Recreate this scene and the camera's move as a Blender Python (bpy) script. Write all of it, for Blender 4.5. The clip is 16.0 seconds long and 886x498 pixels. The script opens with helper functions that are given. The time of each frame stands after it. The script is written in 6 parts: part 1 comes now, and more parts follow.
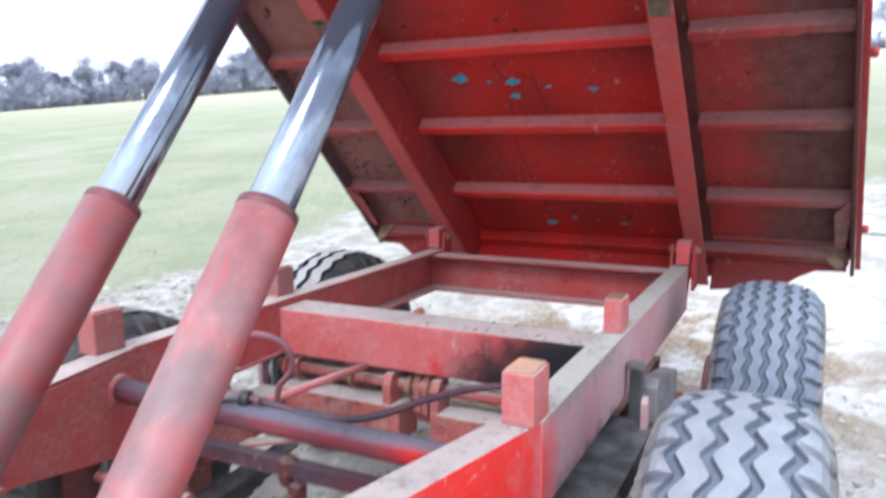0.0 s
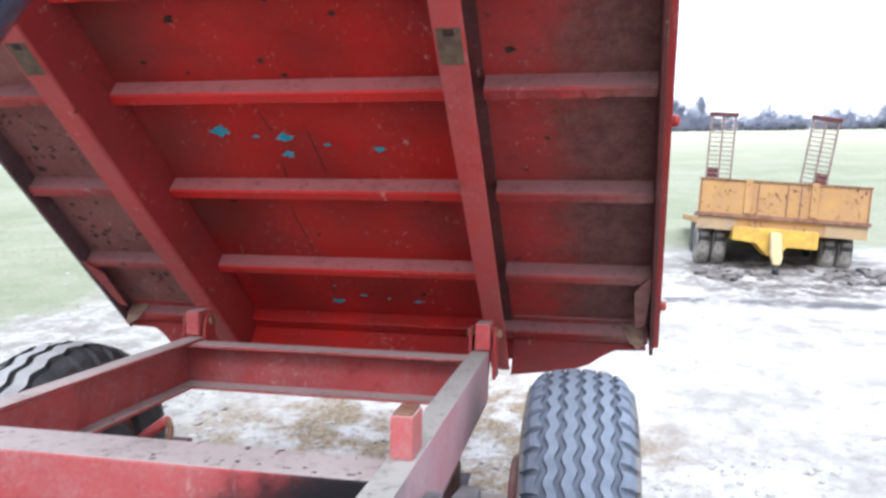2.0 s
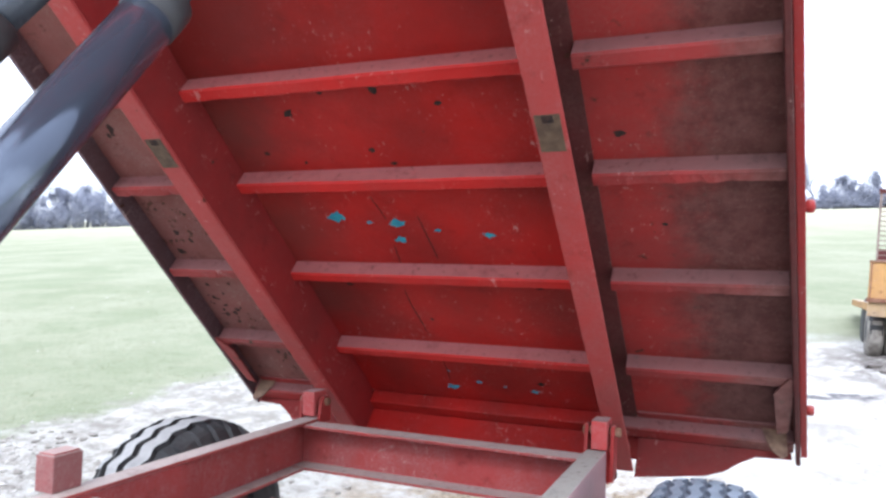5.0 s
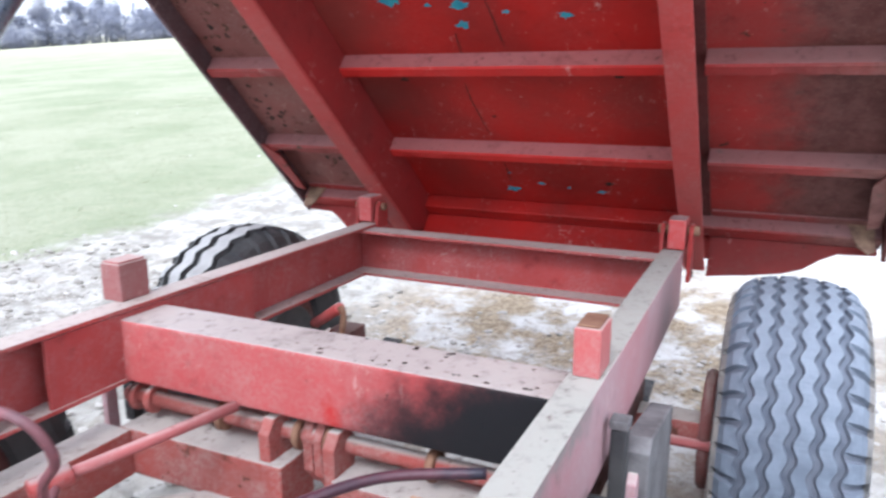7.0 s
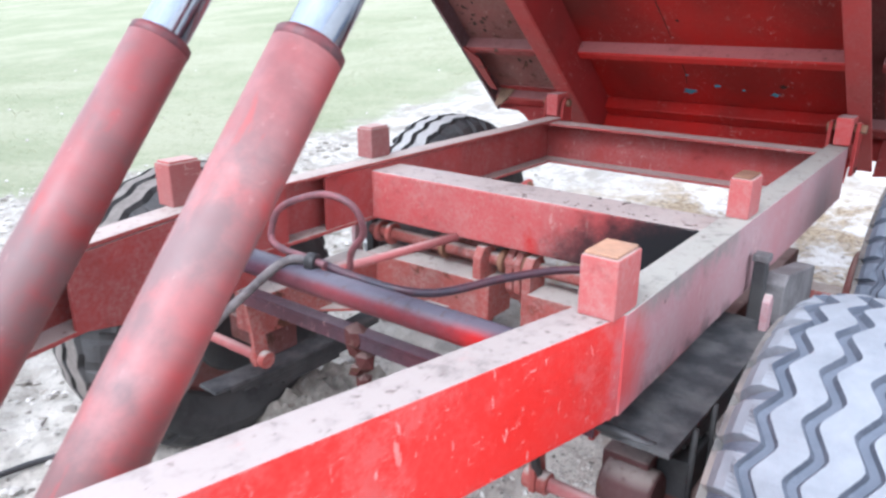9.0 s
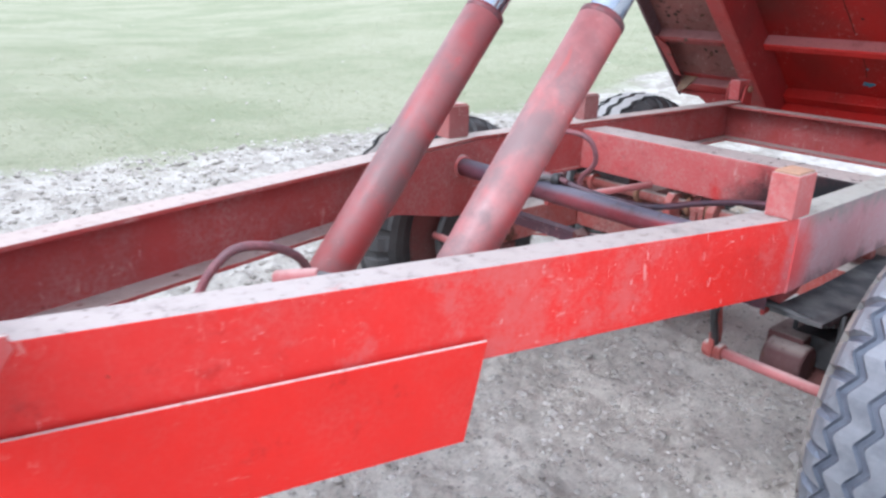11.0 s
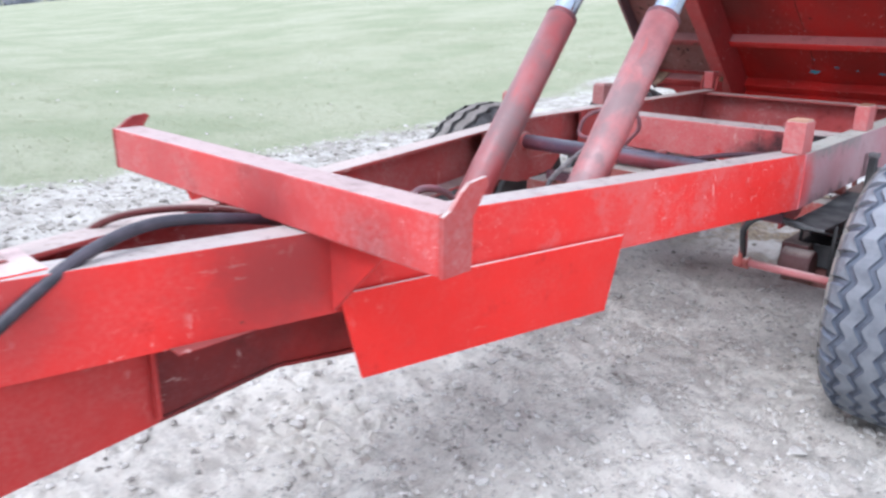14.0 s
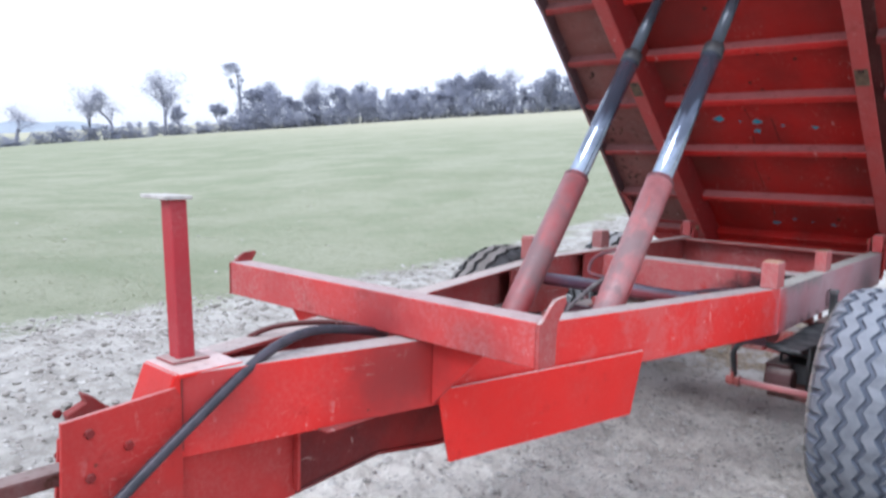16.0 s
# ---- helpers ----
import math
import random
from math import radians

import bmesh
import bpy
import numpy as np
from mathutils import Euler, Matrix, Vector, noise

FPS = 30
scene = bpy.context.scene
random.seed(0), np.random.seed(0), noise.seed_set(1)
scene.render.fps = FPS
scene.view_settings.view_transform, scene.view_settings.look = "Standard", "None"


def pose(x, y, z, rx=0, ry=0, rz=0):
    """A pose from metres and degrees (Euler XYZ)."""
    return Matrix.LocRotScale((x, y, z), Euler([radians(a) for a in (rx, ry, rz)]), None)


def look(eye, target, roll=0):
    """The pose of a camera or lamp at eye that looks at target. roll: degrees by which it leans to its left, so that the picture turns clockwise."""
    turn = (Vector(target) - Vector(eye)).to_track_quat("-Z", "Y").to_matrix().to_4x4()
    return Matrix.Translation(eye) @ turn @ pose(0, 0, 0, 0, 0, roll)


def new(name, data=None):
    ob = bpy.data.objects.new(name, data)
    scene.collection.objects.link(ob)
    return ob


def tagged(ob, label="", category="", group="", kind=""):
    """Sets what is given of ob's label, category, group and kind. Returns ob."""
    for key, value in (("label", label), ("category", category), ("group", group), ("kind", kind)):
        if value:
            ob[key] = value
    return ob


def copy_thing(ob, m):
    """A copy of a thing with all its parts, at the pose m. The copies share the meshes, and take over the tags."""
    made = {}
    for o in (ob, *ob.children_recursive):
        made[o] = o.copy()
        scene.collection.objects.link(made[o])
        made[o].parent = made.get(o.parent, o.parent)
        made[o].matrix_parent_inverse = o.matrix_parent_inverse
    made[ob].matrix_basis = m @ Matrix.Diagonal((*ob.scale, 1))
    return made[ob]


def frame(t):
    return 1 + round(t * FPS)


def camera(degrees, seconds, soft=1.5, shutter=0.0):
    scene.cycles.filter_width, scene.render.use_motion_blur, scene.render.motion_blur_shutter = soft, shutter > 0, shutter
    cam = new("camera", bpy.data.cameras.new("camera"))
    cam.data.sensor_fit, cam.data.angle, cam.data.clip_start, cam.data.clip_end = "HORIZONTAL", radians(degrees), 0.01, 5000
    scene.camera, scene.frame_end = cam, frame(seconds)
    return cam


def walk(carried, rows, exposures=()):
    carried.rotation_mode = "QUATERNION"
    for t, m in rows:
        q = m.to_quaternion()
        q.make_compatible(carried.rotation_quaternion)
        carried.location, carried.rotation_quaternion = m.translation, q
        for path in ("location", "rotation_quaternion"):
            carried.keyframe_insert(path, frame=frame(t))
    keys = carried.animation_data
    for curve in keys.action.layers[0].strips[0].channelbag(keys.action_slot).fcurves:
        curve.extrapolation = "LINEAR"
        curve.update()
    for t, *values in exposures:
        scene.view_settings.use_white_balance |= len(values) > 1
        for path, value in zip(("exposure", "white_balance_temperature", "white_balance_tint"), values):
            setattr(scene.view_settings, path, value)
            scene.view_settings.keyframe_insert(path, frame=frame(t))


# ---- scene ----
cam = camera(63.0, 16.0, soft=2.6, shutter=0.5)
# seconds, eye, a point that it looks at, roll
PATH = [
    (0, (1.1184, 0.0000, 1.5997), (0.2292, 1.7641, 1.2876), -0.08),
    (0.5, (1.0786, 0.1229, 1.5984), (0.2792, 1.9495, 1.4417), 1.42),
    (1, (1.0427, 0.2339, 1.6057), (0.3378, 2.0995, 1.4554), 2.01),
    (1.5, (0.9602, 0.3643, 1.6095), (0.4589, 2.2940, 1.4521), -0.56),
    (2, (1.0188, 0.5310, 1.6050), (0.6373, 2.4900, 1.4756), 1.23),
    (2.4, (1.0929, 0.6046, 1.6360), (0.6834, 2.5621, 1.6609), 2.60),
    (2.5, (1.1108, 0.6157, 1.6436), (0.6666, 2.5655, 1.6781), 2.09),
    (3, (1.1222, 0.6314, 1.6494), (0.5710, 2.5504, 1.7657), 0.87),
    (3.2, (1.1257, 0.6318, 1.6513), (0.5605, 2.5449, 1.7944), 1.18),
    (5.3, (1.1202, 0.6447, 1.6376), (0.3331, 2.4829, 1.6730), 2.06),
    (5.5, (1.1099, 0.6598, 1.6328), (0.3357, 2.5038, 1.6170), 2.29),
    (6, (1.0585, 0.7389, 1.6280), (0.3684, 2.6091, 1.4671), 1.85),
    (6.3, (1.0082, 0.7763, 1.6115), (0.3090, 2.6348, 1.3724), 0.74),
    (6.5, (0.9767, 0.7912, 1.5960), (0.2472, 2.6215, 1.2526), 0.74),
    (7, (0.9235, 0.7684, 1.5812), (0.1118, 2.5405, 1.1330), 0.55),
    (7.5, (0.9669, 0.6367, 1.5722), (-0.0315, 2.3037, 1.0985), 1.37),
    (8, (1.0415, 0.5069, 1.5529), (-0.0552, 2.0822, 0.9911), 2.31),
    (8.5, (1.0812, 0.3985, 1.5501), (-0.0775, 1.9199, 0.9646), 2.30),
    (9, (1.1154, 0.2504, 1.5301), (-0.0406, 1.7474, 0.8799), 0.46),
    (9.5, (1.1595, 0.0939, 1.5351), (-0.0433, 1.5664, 0.9145), 1.38),
    (10, (1.2390, -0.0818, 1.5139), (-0.1274, 1.2254, 0.8626), 2.59),
    (10.2, (1.2655, -0.1583, 1.5109), (-0.1177, 1.1044, 0.8091), 3.27),
    (12.3, (1.5296, -0.8406, 1.5249), (0.0361, 0.3380, 0.9083), 0.33),
    (12.5, (1.5209, -0.8873, 1.5239), (0.0337, 0.3000, 0.9086), 0.08),
    (13, (1.4812, -0.9873, 1.4925), (0.1507, 0.3464, 0.8208), -0.99),
    (13.5, (1.4565, -1.1332, 1.4942), (0.1834, 0.2653, 0.8435), 1.59),
    (14, (1.4909, -1.3623, 1.4748), (0.1791, 0.0093, 0.8439), 0.96),
    (14.5, (1.5100, -1.5787, 1.4882), (0.1662, -0.1967, 0.9549), 0.67),
    (15, (1.5077, -1.7975, 1.4868), (0.2354, -0.3357, 0.9925), -0.08),
    (15.5, (1.5619, -1.8996, 1.5058), (0.2957, -0.3978, 1.1301), 1.36),
    (15.7, (1.5909, -1.9189, 1.5082), (0.2969, -0.4297, 1.1795), 0.89),
    (16, (1.6239, -1.9503, 1.5267), (0.3059, -0.4669, 1.2770), 1.80),
]
walk(cam, [(t, look(eye, target, roll)) for t, eye, target, roll in PATH],
     exposures=[(0.0, 1.10, 5800, 12), (1.5, 1.20, 5800, 12), (3.0, 0.90, 5800, 12), (5.5, 1.28, 5800, 12), (7.0, 1.32, 5800, 12), (9.0, 1.30, 5800, 12), (10.0, 1.15, 5800, 12), (12.5, 1.02, 5720, 13), (15.0, 0.93, 5720, 13), (16.0, 0.62, 5720, 13)])

# ---- light: bright overcast day ----
world = bpy.data.worlds.new("world")
scene.world = world
world.use_nodes = True
wn = world.node_tree
wn.nodes.clear()
sky = wn.nodes.new("ShaderNodeTexSky")
sky.sky_type = "NISHITA"
sky.sun_disc = False
sky.sun_elevation, sky.sun_rotation = radians(49), radians(178)
sky.air_density, sky.dust_density, sky.ozone_density = 1.0, 2.0, 1.0
grey = wn.nodes.new("ShaderNodeHueSaturation")
grey.inputs["Saturation"].default_value = 0.30
# cloud layer: evenly white, brighter overhead
direction = wn.nodes.new("ShaderNodeTexCoord")
split = wn.nodes.new("ShaderNodeSeparateXYZ")
rise = wn.nodes.new("ShaderNodeMapRange")
rise.inputs["To Min"].default_value, rise.inputs["To Max"].default_value = 6.3, 13.0
cloud = wn.nodes.new("ShaderNodeMix")
cloud.data_type = "RGBA"
cloud.inputs[0].default_value = 0.8
white = wn.nodes.new("ShaderNodeVectorMath")
white.operation = "SCALE"
white.inputs[0].default_value = (0.97, 1.0, 1.06)
bg = wn.nodes.new("ShaderNodeBackground")
bg.inputs["Strength"].default_value = 0.12
wo = wn.nodes.new("ShaderNodeOutputWorld")
wn.links.new(direction.outputs["Generated"], split.inputs[0])
wn.links.new(split.outputs["Z"], rise.inputs["Value"])
wn.links.new(rise.outputs["Result"], white.inputs["Scale"])
wn.links.new(sky.outputs[0], grey.inputs["Color"])
wn.links.new(grey.outputs[0], cloud.inputs[6])
wn.links.new(white.outputs[0], cloud.inputs[7])
wn.links.new(cloud.outputs[2], bg.inputs["Color"])
wn.links.new(bg.outputs[0], wo.inputs["Surface"])
sun_data = bpy.data.lights.new("sun", "SUN")
sun_data.energy, sun_data.angle, sun_data.color = 1.4, radians(26), (1.0, 0.98, 0.96)
sun = new("sun", sun_data)
sun.matrix_world = look((0.3, -10, 11.5), (0, 0, 0))


# ---- materials ----
def material(name):
    m = bpy.data.materials.new(name)
    m.use_nodes = True
    nt = m.node_tree
    return m, nt, nt.nodes["Principled BSDF"]


def nd(nt, kind, **values):
    n = nt.nodes.new(kind)
    for k, v in values.items():
        n.inputs[k.replace("_", " ")].default_value = v
    return n


def noise_at(nt, scale, detail=4.0, rough=0.6, coord=None, stretch=None):
    n = nd(nt, "ShaderNodeTexNoise", Scale=scale, Detail=detail, Roughness=rough)
    src = coord
    if src is None:
        src = nt.nodes.new("ShaderNodeTexCoord").outputs["Object"]
    if stretch:
        mp = nt.nodes.new("ShaderNodeMapping")
        mp.inputs["Scale"].default_value = stretch
        nt.links.new(src, mp.inputs["Vector"])
        src = mp.outputs[0]
    nt.links.new(src, n.inputs["Vector"])
    return n.outputs["Fac"]


def ramp(nt, fac, lo, hi):
    r = nt.nodes.new("ShaderNodeMapRange")
    r.interpolation_type = "SMOOTHSTEP"
    r.inputs["From Min"].default_value, r.inputs["From Max"].default_value = lo, hi
    nt.links.new(fac, r.inputs["Value"])
    return r.outputs["Result"]


def maths(nt, op, a, b):
    n = nt.nodes.new("ShaderNodeMath")
    n.operation = op
    n.use_clamp = True
    for i, v in enumerate((a, b)):
        if isinstance(v, (int, float)):
            n.inputs[i].default_value = v
        else:
            nt.links.new(v, n.inputs[i])
    return n.outputs[0]


def blend(nt, fac, a, b):
    n = nt.nodes.new("ShaderNodeMix")
    n.data_type = "RGBA"
    if isinstance(fac, (int, float)):
        n.inputs[0].default_value = fac
    else:
        nt.links.new(fac, n.inputs[0])
    for i, v in ((6, a), (7, b)):
        if isinstance(v, tuple):
            n.inputs[i].default_value = (*v, 1)
        else:
            nt.links.new(v, n.inputs[i])
    return n.outputs[2]


def bump(nt, bsdf, fac, strength, dist=0.01):
    b = nd(nt, "ShaderNodeBump", Strength=strength, Distance=dist)
    nt.links.new(fac, b.inputs["Height"])
    nt.links.new(b.outputs[0], bsdf.inputs["Normal"])


def upward(nt, lo=0.5, hi=0.95):
    """1 on faces that look up, where dust settles; also carries painted sky light."""
    g = nt.nodes.new("ShaderNodeNewGeometry")
    s = nt.nodes.new("ShaderNodeSeparateXYZ")
    nt.links.new(g.outputs["Normal"], s.inputs[0])
    return ramp(nt, s.outputs["Z"], lo, hi)


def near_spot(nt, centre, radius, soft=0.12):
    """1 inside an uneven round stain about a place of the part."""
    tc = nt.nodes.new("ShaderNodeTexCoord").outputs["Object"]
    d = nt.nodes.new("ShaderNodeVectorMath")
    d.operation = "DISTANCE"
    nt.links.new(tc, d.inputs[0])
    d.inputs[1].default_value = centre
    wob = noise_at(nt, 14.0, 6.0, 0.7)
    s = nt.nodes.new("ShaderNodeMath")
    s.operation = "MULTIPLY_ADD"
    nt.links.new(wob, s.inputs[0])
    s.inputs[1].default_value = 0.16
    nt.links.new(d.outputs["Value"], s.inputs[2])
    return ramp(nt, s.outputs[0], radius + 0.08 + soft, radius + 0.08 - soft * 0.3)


def scuffs(nt, lo=0.60, fine=1.0):
    """Fine short strokes and flecks where paint has been rubbed."""
    a = ramp(nt, noise_at(nt, 30.0 * fine, 7.0, 0.7, stretch=(1.0, 0.45, 1.6)), lo, lo + 0.06)
    b = ramp(nt, noise_at(nt, 42.0 * fine, 5.0, 0.6, stretch=(1.4, 1.0, 0.35)), lo + 0.02, lo + 0.08)
    return maths(nt, "MAXIMUM", a, b)


def paint(name, base, dark, dust=0.3, top=0.8, rust=0.12, rough=0.45, dust_colour=(0.40, 0.33, 0.31), scratch=0.35, stains=(), scuffed=(), clouds=0.0, top_colour=(0.42, 0.39, 0.355), settles=(0.5, 0.95), browned=()):
    """Worn farm paint: tone shifts, grainy dust film, chips to rust, pale scuffs, grey dust and grime on upper faces."""
    m, nt, b = material(name)
    tone = blend(nt, ramp(nt, noise_at(nt, 2.4, 6.0, 0.6), 0.3, 0.7), base, dark)
    broad = ramp(nt, noise_at(nt, 5.0, 12.0, 0.74), 0.34, 0.70)
    grain = ramp(nt, noise_at(nt, 85.0, 5.0, 0.7), 0.30, 0.72)
    film = maths(nt, "MULTIPLY", maths(nt, "ADD", maths(nt, "MULTIPLY", broad, grain), 0.15), dust)
    c = blend(nt, film, tone, dust_colour)
    patchy = ramp(nt, noise_at(nt, 4.2, 4.0), 0.48, 0.62)
    c = blend(nt, maths(nt, "MULTIPLY", maths(nt, "MULTIPLY", scuffs(nt), patchy), scratch), c, (0.62, 0.47, 0.43))
    grime = maths(nt, "MULTIPLY", ramp(nt, noise_at(nt, 7.5, 9.0, 0.75), 0.55, 0.72), 0.45)
    c = blend(nt, grime, c, tuple(v * 0.38 for v in dark))
    chips = maths(nt, "MULTIPLY", ramp(nt, noise_at(nt, 17.0, 6.0, 0.65), 0.70 - rust * 0.5, 0.73 - rust * 0.5), ramp(nt, noise_at(nt, 2.3, 3.0), 0.45, 0.6))
    c = blend(nt, chips, c, (0.07, 0.032, 0.02))
    if clouds:
        where = nt.nodes.new("ShaderNodeSeparateXYZ")
        nt.links.new(nt.nodes.new("ShaderNodeTexCoord").outputs["Object"], where.inputs[0])
        clouds = maths(nt, "MULTIPLY", ramp(nt, where.outputs["Y"], -0.35, 0.35), clouds)
        ragged = maths(nt, "MULTIPLY", ramp(nt, noise_at(nt, 4.5, 15.0, 0.82), 0.47, 0.58), clouds)
        c = blend(nt, ragged, c, (0.44, 0.19, 0.18))
    if browned:
        where = nt.nodes.new("ShaderNodeSeparateXYZ")
        nt.links.new(nt.nodes.new("ShaderNodeTexCoord").outputs["Object"], where.inputs[0])
        wob = nt.nodes.new("ShaderNodeMath")
        wob.operation = "MULTIPLY_ADD"
        nt.links.new(noise_at(nt, 6.0, 9.0, 0.72), wob.inputs[0])
        wob.inputs[1].default_value = 0.34
        nt.links.new(where.outputs["X"], wob.inputs[2])
        crust = blend(nt, ramp(nt, noise_at(nt, 13.0, 12.0, 0.78), 0.38, 0.64), browned[2], tuple(v * 0.5 for v in browned[2]))
        crust = blend(nt, maths(nt, "MULTIPLY", ramp(nt, noise_at(nt, 70.0, 6.0, 0.7), 0.56, 0.66), 0.35), crust, (0.22, 0.16, 0.145))
        c = blend(nt, maths(nt, "MULTIPLY", ramp(nt, wob.outputs[0], browned[0] + 0.17, browned[1] + 0.17), browned[3]), c, crust)
    for centre, radius, soft, colour, amount in stains:
        c = blend(nt, maths(nt, "MULTIPLY", near_spot(nt, centre, radius, soft), amount), c, colour)
    for centre, radius, amount in scuffed:
        c = blend(nt, maths(nt, "MULTIPLY", maths(nt, "MULTIPLY", near_spot(nt, centre, radius), scuffs(nt, 0.615, 1.9)), amount * 0.6), c, (0.58, 0.34, 0.32))
    if top:
        dusty = blend(nt, ramp(nt, noise_at(nt, 6.0, 10.0, 0.75), 0.50, 0.78), top_colour, tuple(v * 0.55 for v in top_colour))
        dusty = blend(nt, maths(nt, "MULTIPLY", ramp(nt, noise_at(nt, 24.0, 10.0, 0.78), 0.50, 0.62), 0.28), dusty, tuple(v * 0.5 for v in top_colour))
        dusty = blend(nt, maths(nt, "MULTIPLY", ramp(nt, noise_at(nt, 48.0, 5.0, 0.6), 0.61, 0.68), 0.6), dusty, (0.10, 0.07, 0.06))
        settled = maths(nt, "MULTIPLY", upward(nt, *settles), maths(nt, "MULTIPLY", ramp(nt, noise_at(nt, 9.0, 8.0, 0.7), 0.05, 0.42), top))
        c = blend(nt, settled, c, dusty)
    nt.links.new(c, b.inputs["Base Color"])
    r = blend(nt, film, (rough,) * 3, (0.85,) * 3)
    nt.links.new(r, b.inputs["Roughness"])
    b.inputs["Specular IOR Level"].default_value = 0.2
    bump(nt, b, noise_at(nt, 60.0, 6.0, 0.7), 0.3, 0.004)
    return m


def simple(name, base, dark, rough=0.7, metal=0.0, scale=8.0, bumpy=0.3, lo=0.35, hi=0.65, fine=60.0):
    m, nt, b = material(name)
    c = blend(nt, ramp(nt, noise_at(nt, scale, 6.0), lo, hi), base, dark)
    c = blend(nt, maths(nt, "MULTIPLY", ramp(nt, noise_at(nt, fine, 4.0), 0.5, 0.75), 0.35), c, tuple(min(1, v * 1.5 + 0.02) for v in base))
    nt.links.new(c, b.inputs["Base Color"])
    b.inputs["Roughness"].default_value, b.inputs["Metallic"].default_value = rough, metal
    bump(nt, b, noise_at(nt, fine, 5.0), bumpy, 0.006)
    return m


RED, DEEP = (0.50, 0.030, 0.028), (0.36, 0.026, 0.026)
SOOT = (0.012, 0.012, 0.014)
mat_fresh = paint("fresh_red_paint", (0.66, 0.016, 0.010), (0.58, 0.015, 0.010), dust=0.10, top=0.85, rust=0.0, rough=0.40, scratch=0.2, top_colour=(0.50, 0.46, 0.43))
mat_front = paint("front_rail_paint", (0.62, 0.019, 0.014), (0.53, 0.022, 0.018), dust=0.12, top=1.0, rust=0.02, rough=0.45, scratch=0.35, clouds=0.28, top_colour=(0.37, 0.325, 0.305),
                  stains=[((0.22, -0.54, 0.92), 0.09, 0.2, (0.15, 0.03, 0.03), 0.75), ((0.10, -1.05, 0.95), 0.06, 0.15, (0.22, 0.06, 0.06), 0.5),
                          ((0.18, -0.47, 1.06), 0.04, 0.15, (0.25, 0.05, 0.05), 0.5), ((0.662, 1.44, 0.90), 0.02, 0.10, (0.37, 0.14, 0.15), 0.9), ((0.662, 1.44, 0.99), 0.03, 0.10, (0.37, 0.16, 0.17), 0.9), ((0.662, 1.44, 0.80), 0.03, 0.10, (0.36, 0.14, 0.15), 0.9),
                          ((0.60, 1.15, 0.87), 0.05, 0.12, (0.58, 0.02, 0.014), 0.7)],
                  scuffed=[((0.60, 1.05, 0.92), 0.20, 0.75), ((0.50, 0.75, 0.97), 0.10, 0.7), ((0.62, 1.25, 0.86), 0.14, 0.7), ((0.0, -0.47, 1.05), 0.12, 0.6), ((0.36, 0.1, 0.93), 0.12, 0.5)])
mat_red = paint("red_paint", RED, DEEP, dust=0.44, top=0.92, top_colour=(0.36, 0.29, 0.275), rust=0.05, clouds=0.25,
                stains=[((0.10, -0.48, 1.03), 0.05, 0.16, (0.17, 0.035, 0.038), 0.6), ((0.47, -0.48, 1.0), 0.04, 0.12, (0.20, 0.05, 0.05), 0.5), ((-0.45, -0.48, 1.06), 0.03, 0.12, (0.30, 0.06, 0.06), 0.5)],
                scuffed=[((0.58, -0.47, 1.04), 0.12, 0.9), ((-0.68, -0.47, 1.08), 0.08, 0.8)])
mat_post = paint("stand_paint", (0.35, 0.020, 0.028), (0.29, 0.022, 0.030), dust=0.14, top=0.5, rust=0.04, rough=0.5, top_colour=(0.45, 0.30, 0.29))
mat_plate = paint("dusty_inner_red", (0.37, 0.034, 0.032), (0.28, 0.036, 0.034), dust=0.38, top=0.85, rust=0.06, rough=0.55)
mat_rail = paint("dusty_rail_paint", (0.37, 0.155, 0.17), (0.35, 0.20, 0.215), dust=0.65, top=0.97, rust=0.04, rough=0.6, dust_colour=(0.42, 0.345, 0.35), top_colour=(0.345, 0.34, 0.305),
                 stains=[((0.665, y, 1.035), 0.035, 0.07, (0.19, 0.19, 0.175), 0.85) for y in (1.47, 1.55, 1.64, 1.73, 1.82, 1.91, 2.00)]
                 + [((0.665, y, 0.775), 0.01, 0.07, (0.05, 0.045, 0.048), 0.85) for y in (1.52, 1.62, 1.74, 1.86, 2.0)]
                 + [((0.665, 3.05, 0.86), 0.05, 0.2, (0.20, 0.17, 0.185), 0.6), ((0.665, 1.36, 0.89), 0.06, 0.12, (0.52, 0.035, 0.032), 0.8)])
mat_cross = paint("cross_beam_paint", (0.45, 0.055, 0.055), (0.38, 0.060, 0.060), dust=0.45, top=0.97, clouds=0.3, rust=0.07, top_colour=(0.41, 0.36, 0.335),
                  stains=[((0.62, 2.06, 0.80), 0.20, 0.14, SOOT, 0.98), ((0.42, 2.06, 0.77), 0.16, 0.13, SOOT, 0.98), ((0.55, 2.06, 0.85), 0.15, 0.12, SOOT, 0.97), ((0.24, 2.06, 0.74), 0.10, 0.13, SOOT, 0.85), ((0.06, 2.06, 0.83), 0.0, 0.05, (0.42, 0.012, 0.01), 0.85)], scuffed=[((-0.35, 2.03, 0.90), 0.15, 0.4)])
mat_block = paint("faded_block_paint", (0.42, 0.064, 0.060), (0.36, 0.09, 0.088), dust=0.42, top=0.6, rust=0.06, rough=0.6)
